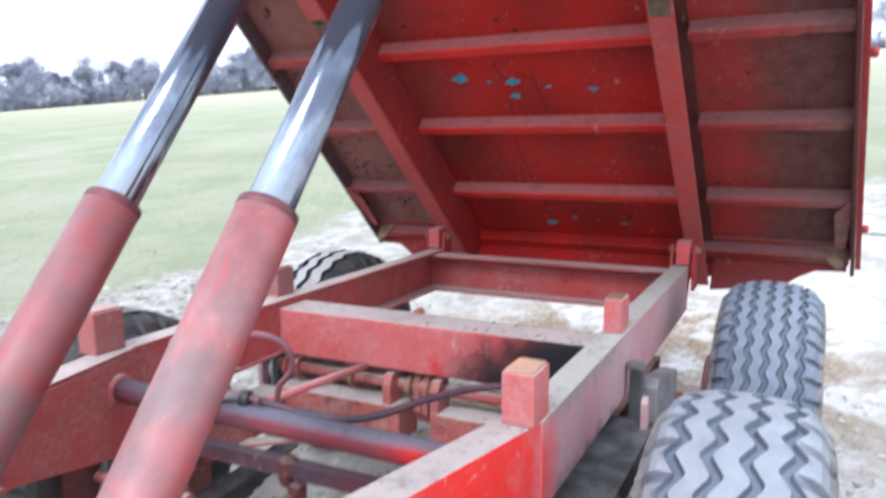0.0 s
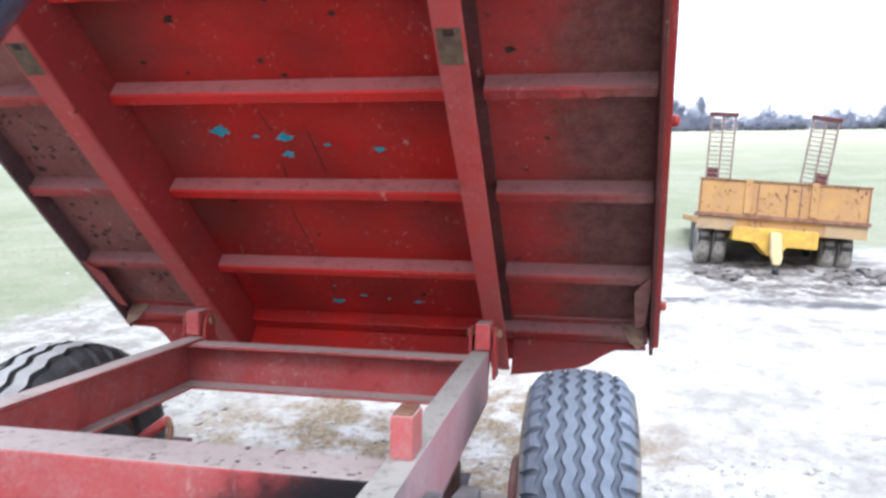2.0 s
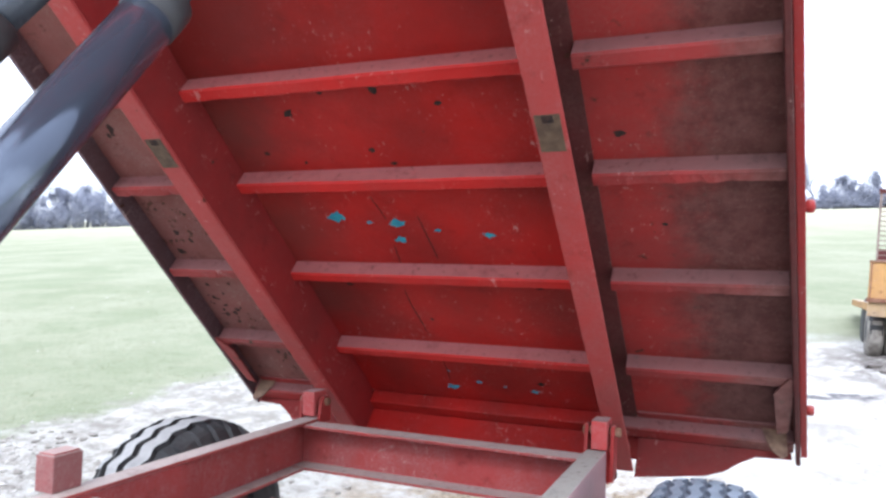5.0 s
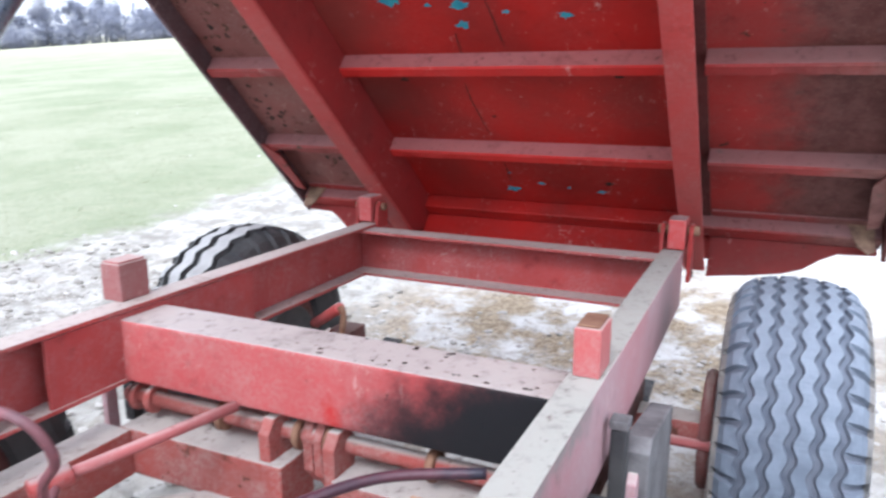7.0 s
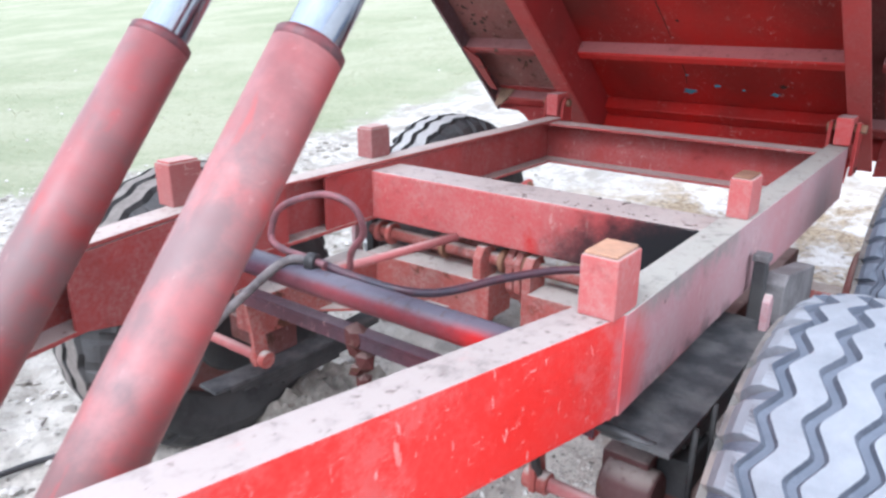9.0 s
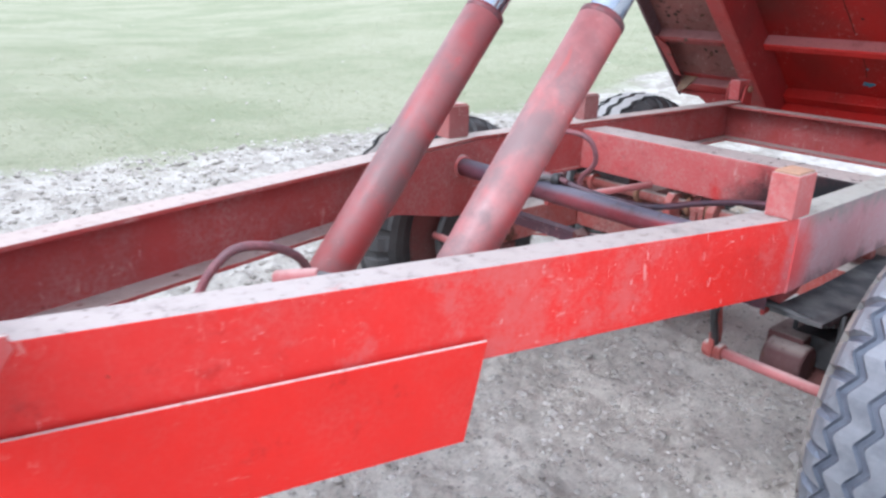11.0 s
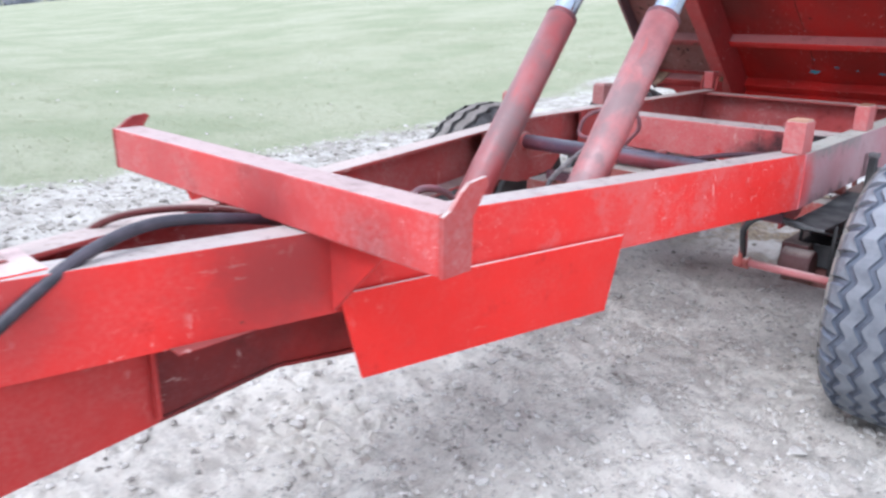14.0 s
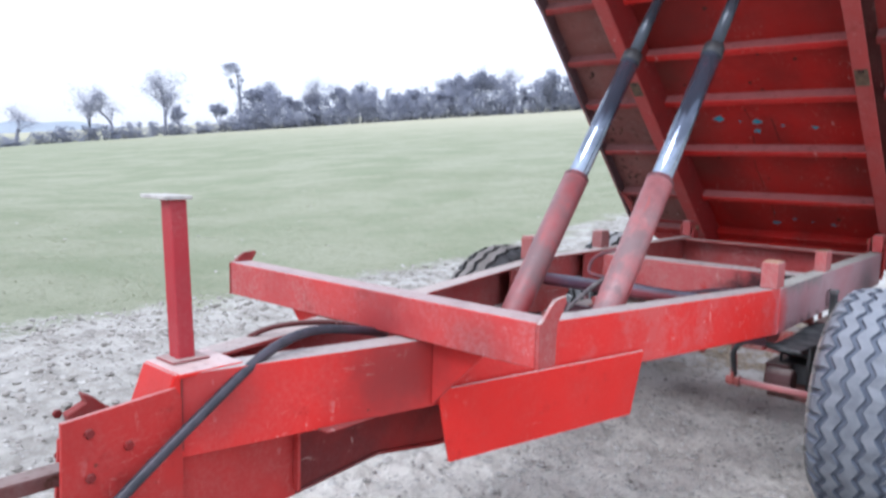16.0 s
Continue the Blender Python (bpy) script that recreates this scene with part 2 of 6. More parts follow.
# spots at (0, 3.1) and (-0.5, 1.62) darken the sheet's upper end
mat_sheet = paint("red_sheet_paint", (0.455, 0.014, 0.010), (0.275, 0.012, 0.009), dust=0.08, top=0, rust=0.08, rough=0.45, scratch=0.5,
                  stains=[((-0.60, 0.3, 0.0), 0.10, 0.4, (0.12, 0.014, 0.013), 0.6), ((-0.62, 1.2, 0.0), 0.06, 0.3, (0.13, 0.014, 0.013), 0.55), ((0.0, 3.1, 0.0), 0.9, 1.1, (0.14, 0.012, 0.010), 0.8), ((-0.50, 1.62, 0.0), 0.16, 0.45, (0.09, 0.014, 0.012), 0.7), ((-0.56, 0.76, 0.0), 0.09, 0.26, (0.15, 0.05, 0.042), 0.65), ((-0.56, 0.36, 0.0), 0.05, 0.22, (0.15, 0.05, 0.042), 0.65), ((-0.56, 1.24, 0.0), 0.06, 0.24, (0.15, 0.05, 0.042), 0.65),
                          ((0.42, 1.62, 0.0), 0.06, 0.4, (0.16, 0.014, 0.012), 0.55), ((0.1, 1.15, 0.0), 0.04, 0.3, (0.22, 0.014, 0.012), 0.5), ((0.48, 0.18, 0.0), 0.03, 0.22, (0.18, 0.014, 0.012), 0.5), ((0.12, 0.50, 0.0), 0.02, 0.25, (0.20, 0.014, 0.012), 0.45),
                          ((-0.42, -0.20, 0.0), 0.05, 0.25, (0.13, 0.018, 0.014), 0.6), ((0.15, -0.22, 0.0), 0.03, 0.22, (0.16, 0.018, 0.014), 0.5), ((-0.40, 0.42, 0.0), 0.04, 0.22, (0.14, 0.016, 0.013), 0.5),
                          ((0.45, 0.40, 0.0), 0.03, 0.20, (0.15, 0.016, 0.013), 0.5), ((-0.05, 0.62, 0.0), 0.03, 0.22, (0.17, 0.016, 0.013), 0.45), ((0.50, 0.95, 0.0), 0.02, 0.22, (0.17, 0.016, 0.013), 0.45), ((-0.45, 1.75, 0.0), 0.05, 0.3, (0.15, 0.016, 0.013), 0.5)],
                  scuffed=[((-0.22, 0.25, 0.0), 0.10, 1.2), ((0.32, 0.28, 0.0), 0.10, 1.0), ((-0.12, -0.24, 0.0), 0.14, 1.1)])
mat_dull = paint("dull_brown_red_sheet", (0.37, 0.026, 0.022), (0.25, 0.026, 0.023), dust=0.4, top=0, rust=0.14, rough=0.7, dust_colour=(0.24, 0.10, 0.09), scratch=0.3, browned=(0.80, 1.06, (0.125, 0.066, 0.057), 0.88))
mat_peel = paint("peeling_sheet", (0.25, 0.082, 0.070), (0.17, 0.050, 0.043), dust=0.6, top=0, rust=0.22, rough=0.7, dust_colour=(0.29, 0.20, 0.18))
mat_rib = paint("rib_paint", (0.56, 0.020, 0.016), (0.46, 0.020, 0.017), dust=0.14, top=0.9, rust=0.05, dust_colour=(0.38, 0.20, 0.18), top_colour=(0.42, 0.165, 0.16), settles=(0.35, 0.60))
mat_beam = paint("beam_paint", (0.34, 0.026, 0.024), (0.24, 0.024, 0.022), dust=0.22, top=0.4, rust=0.05, dust_colour=(0.34, 0.18, 0.165), top_colour=(0.34, 0.24, 0.22))
# beam web's shade and flange's light put into two separate reds
mat_web = paint("dark_maroon_paint", (0.30, 0.022, 0.022), (0.21, 0.022, 0.021), dust=0.14, top=0.3, rust=0.05, rough=0.6, dust_colour=(0.26, 0.13, 0.12))
mat_flange = paint("lit_flange_paint", (0.44, 0.045, 0.042), (0.36, 0.05, 0.046), dust=0.34, top=0.4, rust=0.10, dust_colour=(0.38, 0.21, 0.195))
# drawbar recess shade put into a dark red; the cheek bolts share it
mat_recess = paint("shaded_recess_red", (0.27, 0.016, 0.014), (0.11, 0.012, 0.012), dust=0.06, top=0.1, rust=0.1, rough=0.6)
mat_lower = paint("drawbar_paint", (0.48, 0.020, 0.016), (0.34, 0.022, 0.019), dust=0.14, top=0.4, rust=0.06, scratch=0.12)
mat_rib_dull = paint("dull_rib_paint", (0.36, 0.032, 0.030), (0.22, 0.030, 0.028), dust=0.35, top=0.75, rust=0.20, dust_colour=(0.24, 0.13, 0.12), top_colour=(0.275, 0.155, 0.150), settles=(0.35, 0.60), browned=(0.92, 1.20, (0.19, 0.11, 0.095), 0.75))
mat_side = paint("dusty_side_rail", (0.13, 0.06, 0.062), (0.085, 0.05, 0.053), dust=0.7, top=0.4, rust=0.15, rough=0.8, dust_colour=(0.22, 0.175, 0.19))
mat_edge = paint("dark_edge_paint", (0.10, 0.018, 0.018), (0.065, 0.016, 0.016), dust=0.3, top=0.3, rust=0.2, rough=0.7, dust_colour=(0.2, 0.13, 0.11))


def barrel_material(name, low, high, dusty):
    """Faded red with pale bloom, red runs and smoky grease bands round the barrel."""
    m, nt, b = material(name)
    tc = nt.nodes.new("ShaderNodeTexCoord").outputs["Object"]
    dot = nt.nodes.new("ShaderNodeVectorMath")
    dot.operation = "DOT_PRODUCT"
    nt.links.new(tc, dot.inputs[0])
    dot.inputs[1].default_value = (0, 0.62, 0.785)
    sep = nt.nodes.new("ShaderNodeSeparateXYZ")
    nt.links.new(tc, sep.inputs[0])
    axis = nt.nodes.new("ShaderNodeCombineXYZ")
    nt.links.new(sep.outputs["X"], axis.inputs["X"])
    nt.links.new(dot.outputs["Value"], axis.inputs["Z"])
    along = axis.outputs[0]
    c = blend(nt, ramp(nt, noise_at(nt, 5.0, 6.0, 0.6, along, (1.0, 1, 0.8)), 0.36, 0.66), low, high)
    smoke = maths(nt, "MULTIPLY", ramp(nt, noise_at(nt, 3.6, 7.0, 0.66, along, (1.5, 1, 0.7)), 0.38, 0.58), ramp(nt, noise_at(nt, 9.0, 6.0, 0.65), 0.25, 0.55))
    film = maths(nt, "MULTIPLY", upward(nt, -0.15, 0.55), maths(nt, "ADD", maths(nt, "MULTIPLY", ramp(nt, noise_at(nt, 7.0, 6.0, 0.65, along), 0.3, 0.7), 0.5), 0.20))
    c = blend(nt, film, c, dusty)
    c = blend(nt, maths(nt, "MULTIPLY", smoke, 0.80), c, (0.14, 0.105, 0.105))
    head = maths(nt, "MULTIPLY", ramp(nt, dot.outputs["Value"], 1.45, 1.80), ramp(nt, noise_at(nt, 6.0, 6.0, 0.65, along), 0.30, 0.55))
    c = blend(nt, maths(nt, "MULTIPLY", head, 0.6), c, (0.24, 0.05, 0.054))
    runs = maths(nt, "MULTIPLY", ramp(nt, noise_at(nt, 15.0, 4.0, 0.6, along, (1.6, 1, 0.35)), 0.62, 0.70), 0.3)
    c = blend(nt, runs, c, (0.55, 0.035, 0.03))
    c = blend(nt, maths(nt, "MULTIPLY", scuffs(nt, 0.64), 0.15), c, (0.6, 0.42, 0.42))
    nt.links.new(c, b.inputs["Base Color"])
    nt.links.new(blend(nt, ramp(nt, noise_at(nt, 9.0, 5.0), 0.35, 0.65), (0.42,) * 3, (0.60,) * 3), b.inputs["Roughness"])
    b.inputs["Specular IOR Level"].default_value = 0.5
    bump(nt, b, noise_at(nt, 70.0, 5.0), 0.15, 0.003)
    return m


mat_barrel = barrel_material("ram_barrel_paint", (0.43, 0.028, 0.028), (0.37, 0.085, 0.085), (0.40, 0.285, 0.28))
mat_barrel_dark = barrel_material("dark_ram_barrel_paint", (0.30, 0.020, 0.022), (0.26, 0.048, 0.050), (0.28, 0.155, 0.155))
mat_collar = simple("grimy_collar", (0.16, 0.03, 0.035), (0.07, 0.03, 0.035), rough=0.5, scale=16)
mat_frame_dirty = paint("dirty_bogie_paint", (0.34, 0.04, 0.03), (0.22, 0.05, 0.04), dust=0.6, top=0.95, rust=0.25, rough=0.8)
mat_camshaft = paint("dusty_pink_paint", (0.42, 0.10, 0.10), (0.36, 0.13, 0.13), dust=0.3, top=0.6, rust=0.05, rough=0.6, top_colour=(0.5, 0.36, 0.34))
mat_under = paint("grimy_underframe_paint", (0.15, 0.04, 0.036), (0.09, 0.04, 0.036), dust=0.4, top=0.3, rust=0.3, rough=0.8, dust_colour=(0.22, 0.19, 0.18))
mat_arm = paint("grimy_arm_paint", (0.09, 0.03, 0.03), (0.06, 0.03, 0.03), dust=0.35, top=0.4, rust=0.2, rough=0.8, dust_colour=(0.16, 0.13, 0.125))
mat_spring = simple("grimy_spring_steel", (0.024, 0.026, 0.030), (0.085, 0.085, 0.086), rough=0.75, scale=11, bumpy=0.8, fine=35.0)
mat_oily = paint("oily_tube", (0.26, 0.034, 0.038), (0.10, 0.028, 0.038), dust=0.30, top=0.95, rust=0.0, rough=0.32, dust_colour=(0.16, 0.12, 0.145), top_colour=(0.105, 0.105, 0.135), settles=(0.2, 0.8),
                 stains=[((0.40, 1.29, 0.88), 0.02, 0.10, (0.55, 0.02, 0.018), 0.9), ((-0.35, 1.33, 0.93), 0.05, 0.15, (0.07, 0.065, 0.10), 0.8)], scuffed=[((-0.3, 1.32, 0.93), 0.2, 0.9)])
mat_dark_bar = paint("oily_bar", (0.14, 0.03, 0.04), (0.05, 0.026, 0.036), dust=0.3, top=0.3, rust=0.05, rough=0.35, dust_colour=(0.15, 0.14, 0.17), top_colour=(0.095, 0.09, 0.115), scuffed=[((-0.3, 1.4, 0.73), 0.2, 0.9)])


def chrome_material():
    """Chrome ram stage, bright low down, under a dark oil film higher up."""
    m, nt, b = material("oiled_chrome")
    tc = nt.nodes.new("ShaderNodeTexCoord").outputs["Object"]
    sep = nt.nodes.new("ShaderNodeSeparateXYZ")
    nt.links.new(tc, sep.inputs[0])
    h = nt.nodes.new("ShaderNodeMath")
    h.operation = "MULTIPLY_ADD"
    nt.links.new(noise_at(nt, 9.0, 4.0, stretch=(3.0, 0.6, 0.6)), h.inputs[0])
    h.inputs[1].default_value = 0.5
    nt.links.new(sep.outputs["Z"], h.inputs[2])
    oil = ramp(nt, h.outputs[0], 1.75, 2.02)
    c = blend(nt, oil, (0.37, 0.42, 0.50), (0.08, 0.095, 0.13))
    nt.links.new(c, b.inputs["Base Color"])
    nt.links.new(blend(nt, oil, (1.0,) * 3, (0.6,) * 3), b.inputs["Metallic"])
    nt.links.new(blend(nt, ramp(nt, noise_at(nt, 20.0, 4.0), 0.3, 0.7), (0.09,) * 3, (0.20,) * 3), b.inputs["Roughness"])
    return m


mat_chrome = chrome_material()
mat_dark_chrome = simple("oily_chrome", (0.05, 0.06, 0.075), (0.03, 0.035, 0.045), rough=0.25, metal=0.3, scale=6.0, bumpy=0.03)
mat_black = simple("black_rubber", (0.018, 0.018, 0.02), (0.03, 0.03, 0.032), rough=0.5)
mat_hose_dusty = simple("grey_dusty_hose", (0.23, 0.205, 0.20), (0.07, 0.062, 0.066), rough=0.6, scale=9)
mat_hose_maroon = simple("maroon_black_hose", (0.085, 0.034, 0.045), (0.030, 0.030, 0.045), rough=0.4, scale=9)
mat_hose = simple("dusty_rubber_hose", (0.017, 0.017, 0.025), (0.045, 0.036, 0.050), rough=0.45, scale=12)


def dusted_toplit(name, base, dark, dust, amount):
    """Dusty rubber, its top paler: settled dust plus sky light put into the colour."""
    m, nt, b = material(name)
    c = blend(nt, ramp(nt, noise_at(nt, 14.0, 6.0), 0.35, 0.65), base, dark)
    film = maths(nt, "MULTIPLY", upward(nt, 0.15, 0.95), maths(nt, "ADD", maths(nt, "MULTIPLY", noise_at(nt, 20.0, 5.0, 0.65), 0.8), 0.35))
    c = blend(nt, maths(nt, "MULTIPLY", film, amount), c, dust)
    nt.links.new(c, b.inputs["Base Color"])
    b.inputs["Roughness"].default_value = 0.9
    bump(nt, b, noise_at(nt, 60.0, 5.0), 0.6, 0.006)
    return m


mat_tread = dusted_toplit("dusty_tread", (0.165, 0.177, 0.196), (0.112, 0.122, 0.140), (0.33, 0.355, 0.39), 0.65)
mat_dim_tread = dusted_toplit("worn_tread", (0.145, 0.175, 0.22), (0.10, 0.122, 0.158), (0.27, 0.305, 0.355), 0.6)
mat_groove = dusted_toplit("tyre_rubber", (0.062, 0.074, 0.10), (0.10, 0.112, 0.14), (0.15, 0.175, 0.22), 0.7)
mat_wall = simple("tyre_sidewall", (0.10, 0.10, 0.10), (0.24, 0.22, 0.20), rough=0.9, scale=7.0)
mat_block_tread = dusted_toplit("dusty_block_tread", (0.15, 0.152, 0.155), (0.09, 0.09, 0.094), (0.48, 0.475, 0.46), 0.8)
mat_brown_tread = simple("muddy_block_tread", (0.19, 0.172, 0.158), (0.12, 0.107, 0.098), rough=0.95, scale=9.0)
mat_blackwall = simple("black_tyre", (0.022, 0.022, 0.024), (0.05, 0.05, 0.05), rough=0.7, scale=8.0)
mat_rust = simple("rusty_steel", (0.14, 0.06, 0.035), (0.24, 0.13, 0.08), rough=0.85, scale=14)
mat_tan = simple("tan_rusted_plate", (0.27, 0.175, 0.115), (0.15, 0.085, 0.06), rough=0.85, scale=18)
mat_steel = simple("dusty_steel", (0.16, 0.155, 0.158), (0.085, 0.08, 0.082), rough=0.7, scale=10)
mat_old_block = paint("browned_block_paint", (0.30, 0.075, 0.07), (0.24, 0.09, 0.085), dust=0.45, top=0.6, rust=0.08, rough=0.7, dust_colour=(0.34, 0.24, 0.23))
mat_hose_red = simple("dusty_maroon_hose", (0.24, 0.085, 0.095), (0.13, 0.065, 0.075), rough=0.6, scale=9)
mat_wood = simple("orange_packing", (0.43, 0.245, 0.155), (0.31, 0.19, 0.135), rough=0.8, scale=20)
mat_blue = simple("blue_undercoat", (0.02, 0.22, 0.32), (0.03, 0.30, 0.38), rough=0.5, scale=30)
mat_out = paint("outrigger_paint", (0.26, 0.028, 0.026), (0.17, 0.028, 0.025), dust=0.3, top=0, rust=0.08, rough=0.7, dust_colour=(0.18, 0.11, 0.10))
mat_patch = simple("bare_metal_patch", (0.075, 0.045, 0.028), (0.13, 0.085, 0.05), rough=0.7, scale=30)
mat_hole = simple("dark_rust_hole", (0.015, 0.009, 0.008), (0.05, 0.022, 0.015), rough=0.9, scale=40)
mat_yellow = paint("yellow_paint", (0.45, 0.255, 0.08), (0.34, 0.185, 0.065), dust=0.9, top=0.5, rust=0.24, dust_colour=(0.36, 0.22, 0.13))
mat_mud_yellow = paint("muddy_yellow_paint", (0.42, 0.28, 0.12), (0.30, 0.21, 0.13), dust=0.9, top=0.5, rust=0.2, dust_colour=(0.30, 0.24, 0.19))
mat_bright_yellow = simple("bright_yellow_paint", (0.56, 0.36, 0.045), (0.42, 0.25, 0.045), rough=0.5)
mat_ramp = simple("weathered_ramp_steel", (0.165, 0.12, 0.10), (0.24, 0.185, 0.16), rough=0.85, scale=12)
mat_cream = simple("cream_paint", (0.62, 0.50, 0.26), (0.50, 0.40, 0.22), rough=0.6)
# far trunks: distance haze put into the bark colour
mat_hazed_bark = simple("hazed_bark", (0.25, 0.26, 0.31), (0.20, 0.21, 0.25), rough=0.95, scale=4.0)


def foliage(name, base, dark, scale):
    """Thin leaves and twigs that let part of the light through."""
    m, nt, b = material(name)
    c = blend(nt, ramp(nt, noise_at(nt, scale, 6.0), 0.35, 0.65), base, dark)
    nt.links.new(c, b.inputs["Base Color"])
    b.inputs["Roughness"].default_value = 0.9
    thin = nt.nodes.new("ShaderNodeBsdfTranslucent")
    nt.links.new(c, thin.inputs["Color"])
    both = nt.nodes.new("ShaderNodeMixShader")
    both.inputs[0].default_value = 0.5
    nt.links.new(b.outputs[0], both.inputs[1])
    nt.links.new(thin.outputs[0], both.inputs[2])
    nt.links.new(both.outputs[0], next(n for n in nt.nodes if n.type == "OUTPUT_MATERIAL").inputs["Surface"])
    return m


# pale blue-grey of distance haze mixed into leaf and twig colours
mat_hazed_leaf = foliage("hazed_leaves", (0.29, 0.31, 0.38), (0.36, 0.375, 0.445), 1.2)
mat_hazed_twig = foliage("hazed_twigs", (0.37, 0.38, 0.45), (0.32, 0.33, 0.385), 1.0)
# hill colour already holds the haze of its distance
mat_hazed_hill = simple("far_hills", (0.34, 0.38, 0.43), (0.29, 0.33, 0.38), rough=1.0, scale=0.01, bumpy=0.0)
mat_stone = simple("pale_stone", (0.47, 0.45, 0.42), (0.33, 0.31, 0.285), rough=0.95, scale=25)
mat_clod = simple("dry_mud", (0.40, 0.382, 0.352), (0.28, 0.262, 0.236), rough=1.0, scale=12)
mat_wet = simple("wet_mud", (0.10, 0.09, 0.085), (0.16, 0.14, 0.125), rough=0.6, scale=10)
mat_dark_clod = simple("damp_clod", (0.29, 0.27, 0.24), (0.17, 0.155, 0.135), rough=1.0, scale=12)
mat_straw = simple("straw", (0.34, 0.28, 0.18), (0.24, 0.19, 0.12), rough=0.9, scale=30)


def ground_material():
    m, nt, b = material("farm_yard_and_field")
    tc = nt.nodes.new("ShaderNodeTexCoord").outputs["Object"]
    sep = nt.nodes.new("ShaderNodeSeparateXYZ")
    nt.links.new(tc, sep.inputs[0])
    mud = blend(nt, ramp(nt, noise_at(nt, 1.4, 8.0, 0.65), 0.35, 0.65), (0.55, 0.515, 0.458), (0.65, 0.615, 0.55))
    mud = blend(nt, maths(nt, "MULTIPLY", ramp(nt, noise_at(nt, 5.0, 8.0, 0.68), 0.46, 0.68), 0.7), mud, (0.33, 0.31, 0.28))
    mud = blend(nt, maths(nt, "MULTIPLY", ramp(nt, noise_at(nt, 38.0, 8.0, 0.75), 0.53, 0.64), 0.5), mud, (0.19, 0.172, 0.155))
    mud = blend(nt, maths(nt, "MULTIPLY", ramp(nt, noise_at(nt, 45.0, 8.0, 0.7), 0.57, 0.66), 0.4), mud, (0.57, 0.555, 0.52))
    mud = blend(nt, maths(nt, "MULTIPLY", ramp(nt, noise_at(nt, 13.0, 10.0, 0.75), 0.50, 0.62), 0.45), mud, (0.32, 0.29, 0.252))
    mud = blend(nt, maths(nt, "MULTIPLY", ramp(nt, noise_at(nt, 17.0, 10.0, 0.75), 0.53, 0.63), 0.55), mud, (0.70, 0.665, 0.60))
    pale = blend(nt, ramp(nt, noise_at(nt, 2.6, 8.0, 0.7), 0.40, 0.66), (0.54, 0.525, 0.50), (0.36, 0.34, 0.31))
    back = ramp(nt, sep.outputs["Y"], 1.6, 3.6)
    damp = blend(nt, ramp(nt, noise_at(nt, 3.4, 10.0, 0.75), 0.40, 0.62), (0.42, 0.405, 0.37), (0.22, 0.203, 0.178))
    right = ramp(nt, sep.outputs["X"], -1.9, -0.3)
    pale = blend(nt, right, damp, pale)
    left_side = ramp(nt, sep.outputs["X"], -0.8, -2.2)
    mud = blend(nt, maths(nt, "MULTIPLY", left_side, 0.7), mud, damp)
    c = blend(nt, back, mud, pale)
    c = blend(nt, maths(nt, "MULTIPLY", maths(nt, "MULTIPLY", ramp(nt, noise_at(nt, 9.0, 12.0, 0.8), 0.52, 0.64), back), 0.7), c, (0.26, 0.22, 0.18))
    c = blend(nt, maths(nt, "MULTIPLY", maths(nt, "MULTIPLY", ramp(nt, noise_at(nt, 1.7, 12.0, 0.75), 0.48, 0.62), ramp(nt, sep.outputs["Y"], 5.0, 8.0)), 0.6), c, (0.30, 0.28, 0.245))
    # brown, straw-strewn mud behind the axles
    d = nt.nodes.new("ShaderNodeVectorMath")
    d.operation = "DISTANCE"
    nt.links.new(tc, d.inputs[0])
    d.inputs[1].default_value = (0.1, 4.7, 0.1)
    brown = maths(nt, "MULTIPLY", ramp(nt, d.outputs["Value"], 2.1, 0.9), ramp(nt, noise_at(nt, 2.6, 9.0, 0.7), 0.40, 0.58))
    c = blend(nt, brown, c, blend(nt, ramp(nt, noise_at(nt, 30.0, 8.0, 0.7), 0.40, 0.62), (0.35, 0.28, 0.195), (0.18, 0.135, 0.09)))
    # wet rut across the yard
    rut = nt.nodes.new("ShaderNodeMath")
    rut.operation = "MULTIPLY_ADD"
    nt.links.new(noise_at(nt, 1.1, 5.0), rut.inputs[0])
    rut.inputs[1].default_value = 0.7
    nt.links.new(sep.outputs["Y"], rut.inputs[2])
    wet_mud = nt.nodes.new("ShaderNodeVectorMath")
    wet_mud.operation = "DISTANCE"
    nt.links.new(tc, wet_mud.inputs[0])
    wet_mud.inputs[1].default_value = (3.7, 10.6, 0.7)
    c = blend(nt, maths(nt, "MULTIPLY", ramp(nt, wet_mud.outputs["Value"], 2.2, 1.0), ramp(nt, noise_at(nt, 3.0, 8.0, 0.7), 0.40, 0.58)), c, (0.12, 0.105, 0.095))
    wet = maths(nt, "MULTIPLY", ramp(nt, rut.outputs[0], 9.22, 9.34), ramp(nt, rut.outputs[0], 9.58, 9.44))
    c = blend(nt, maths(nt, "MULTIPLY", maths(nt, "MULTIPLY", wet, ramp(nt, noise_at(nt, 2.2, 7.0, 0.7), 0.42, 0.55)), ramp(nt, sep.outputs["X"], 1.0, 1.8)), c, (0.13, 0.125, 0.13))
    # grass field beyond an uneven edge
    edge = nt.nodes.new("ShaderNodeMath")
    edge.operation = "MULTIPLY_ADD"
    nt.links.new(noise_at(nt, 0.9, 8.0, 0.7), edge.inputs[0])
    edge.inputs[1].default_value = 2.6
    nt.links.new(sep.outputs["X"], edge.inputs[2])
    left = ramp(nt, edge.outputs[0], -3.3, -3.9)
    edge2 = nt.nodes.new("ShaderNodeMath")
    edge2.operation = "MULTIPLY_ADD"
    nt.links.new(noise_at(nt, 0.7, 8.0, 0.7), edge2.inputs[0])
    edge2.inputs[1].default_value = 3.0
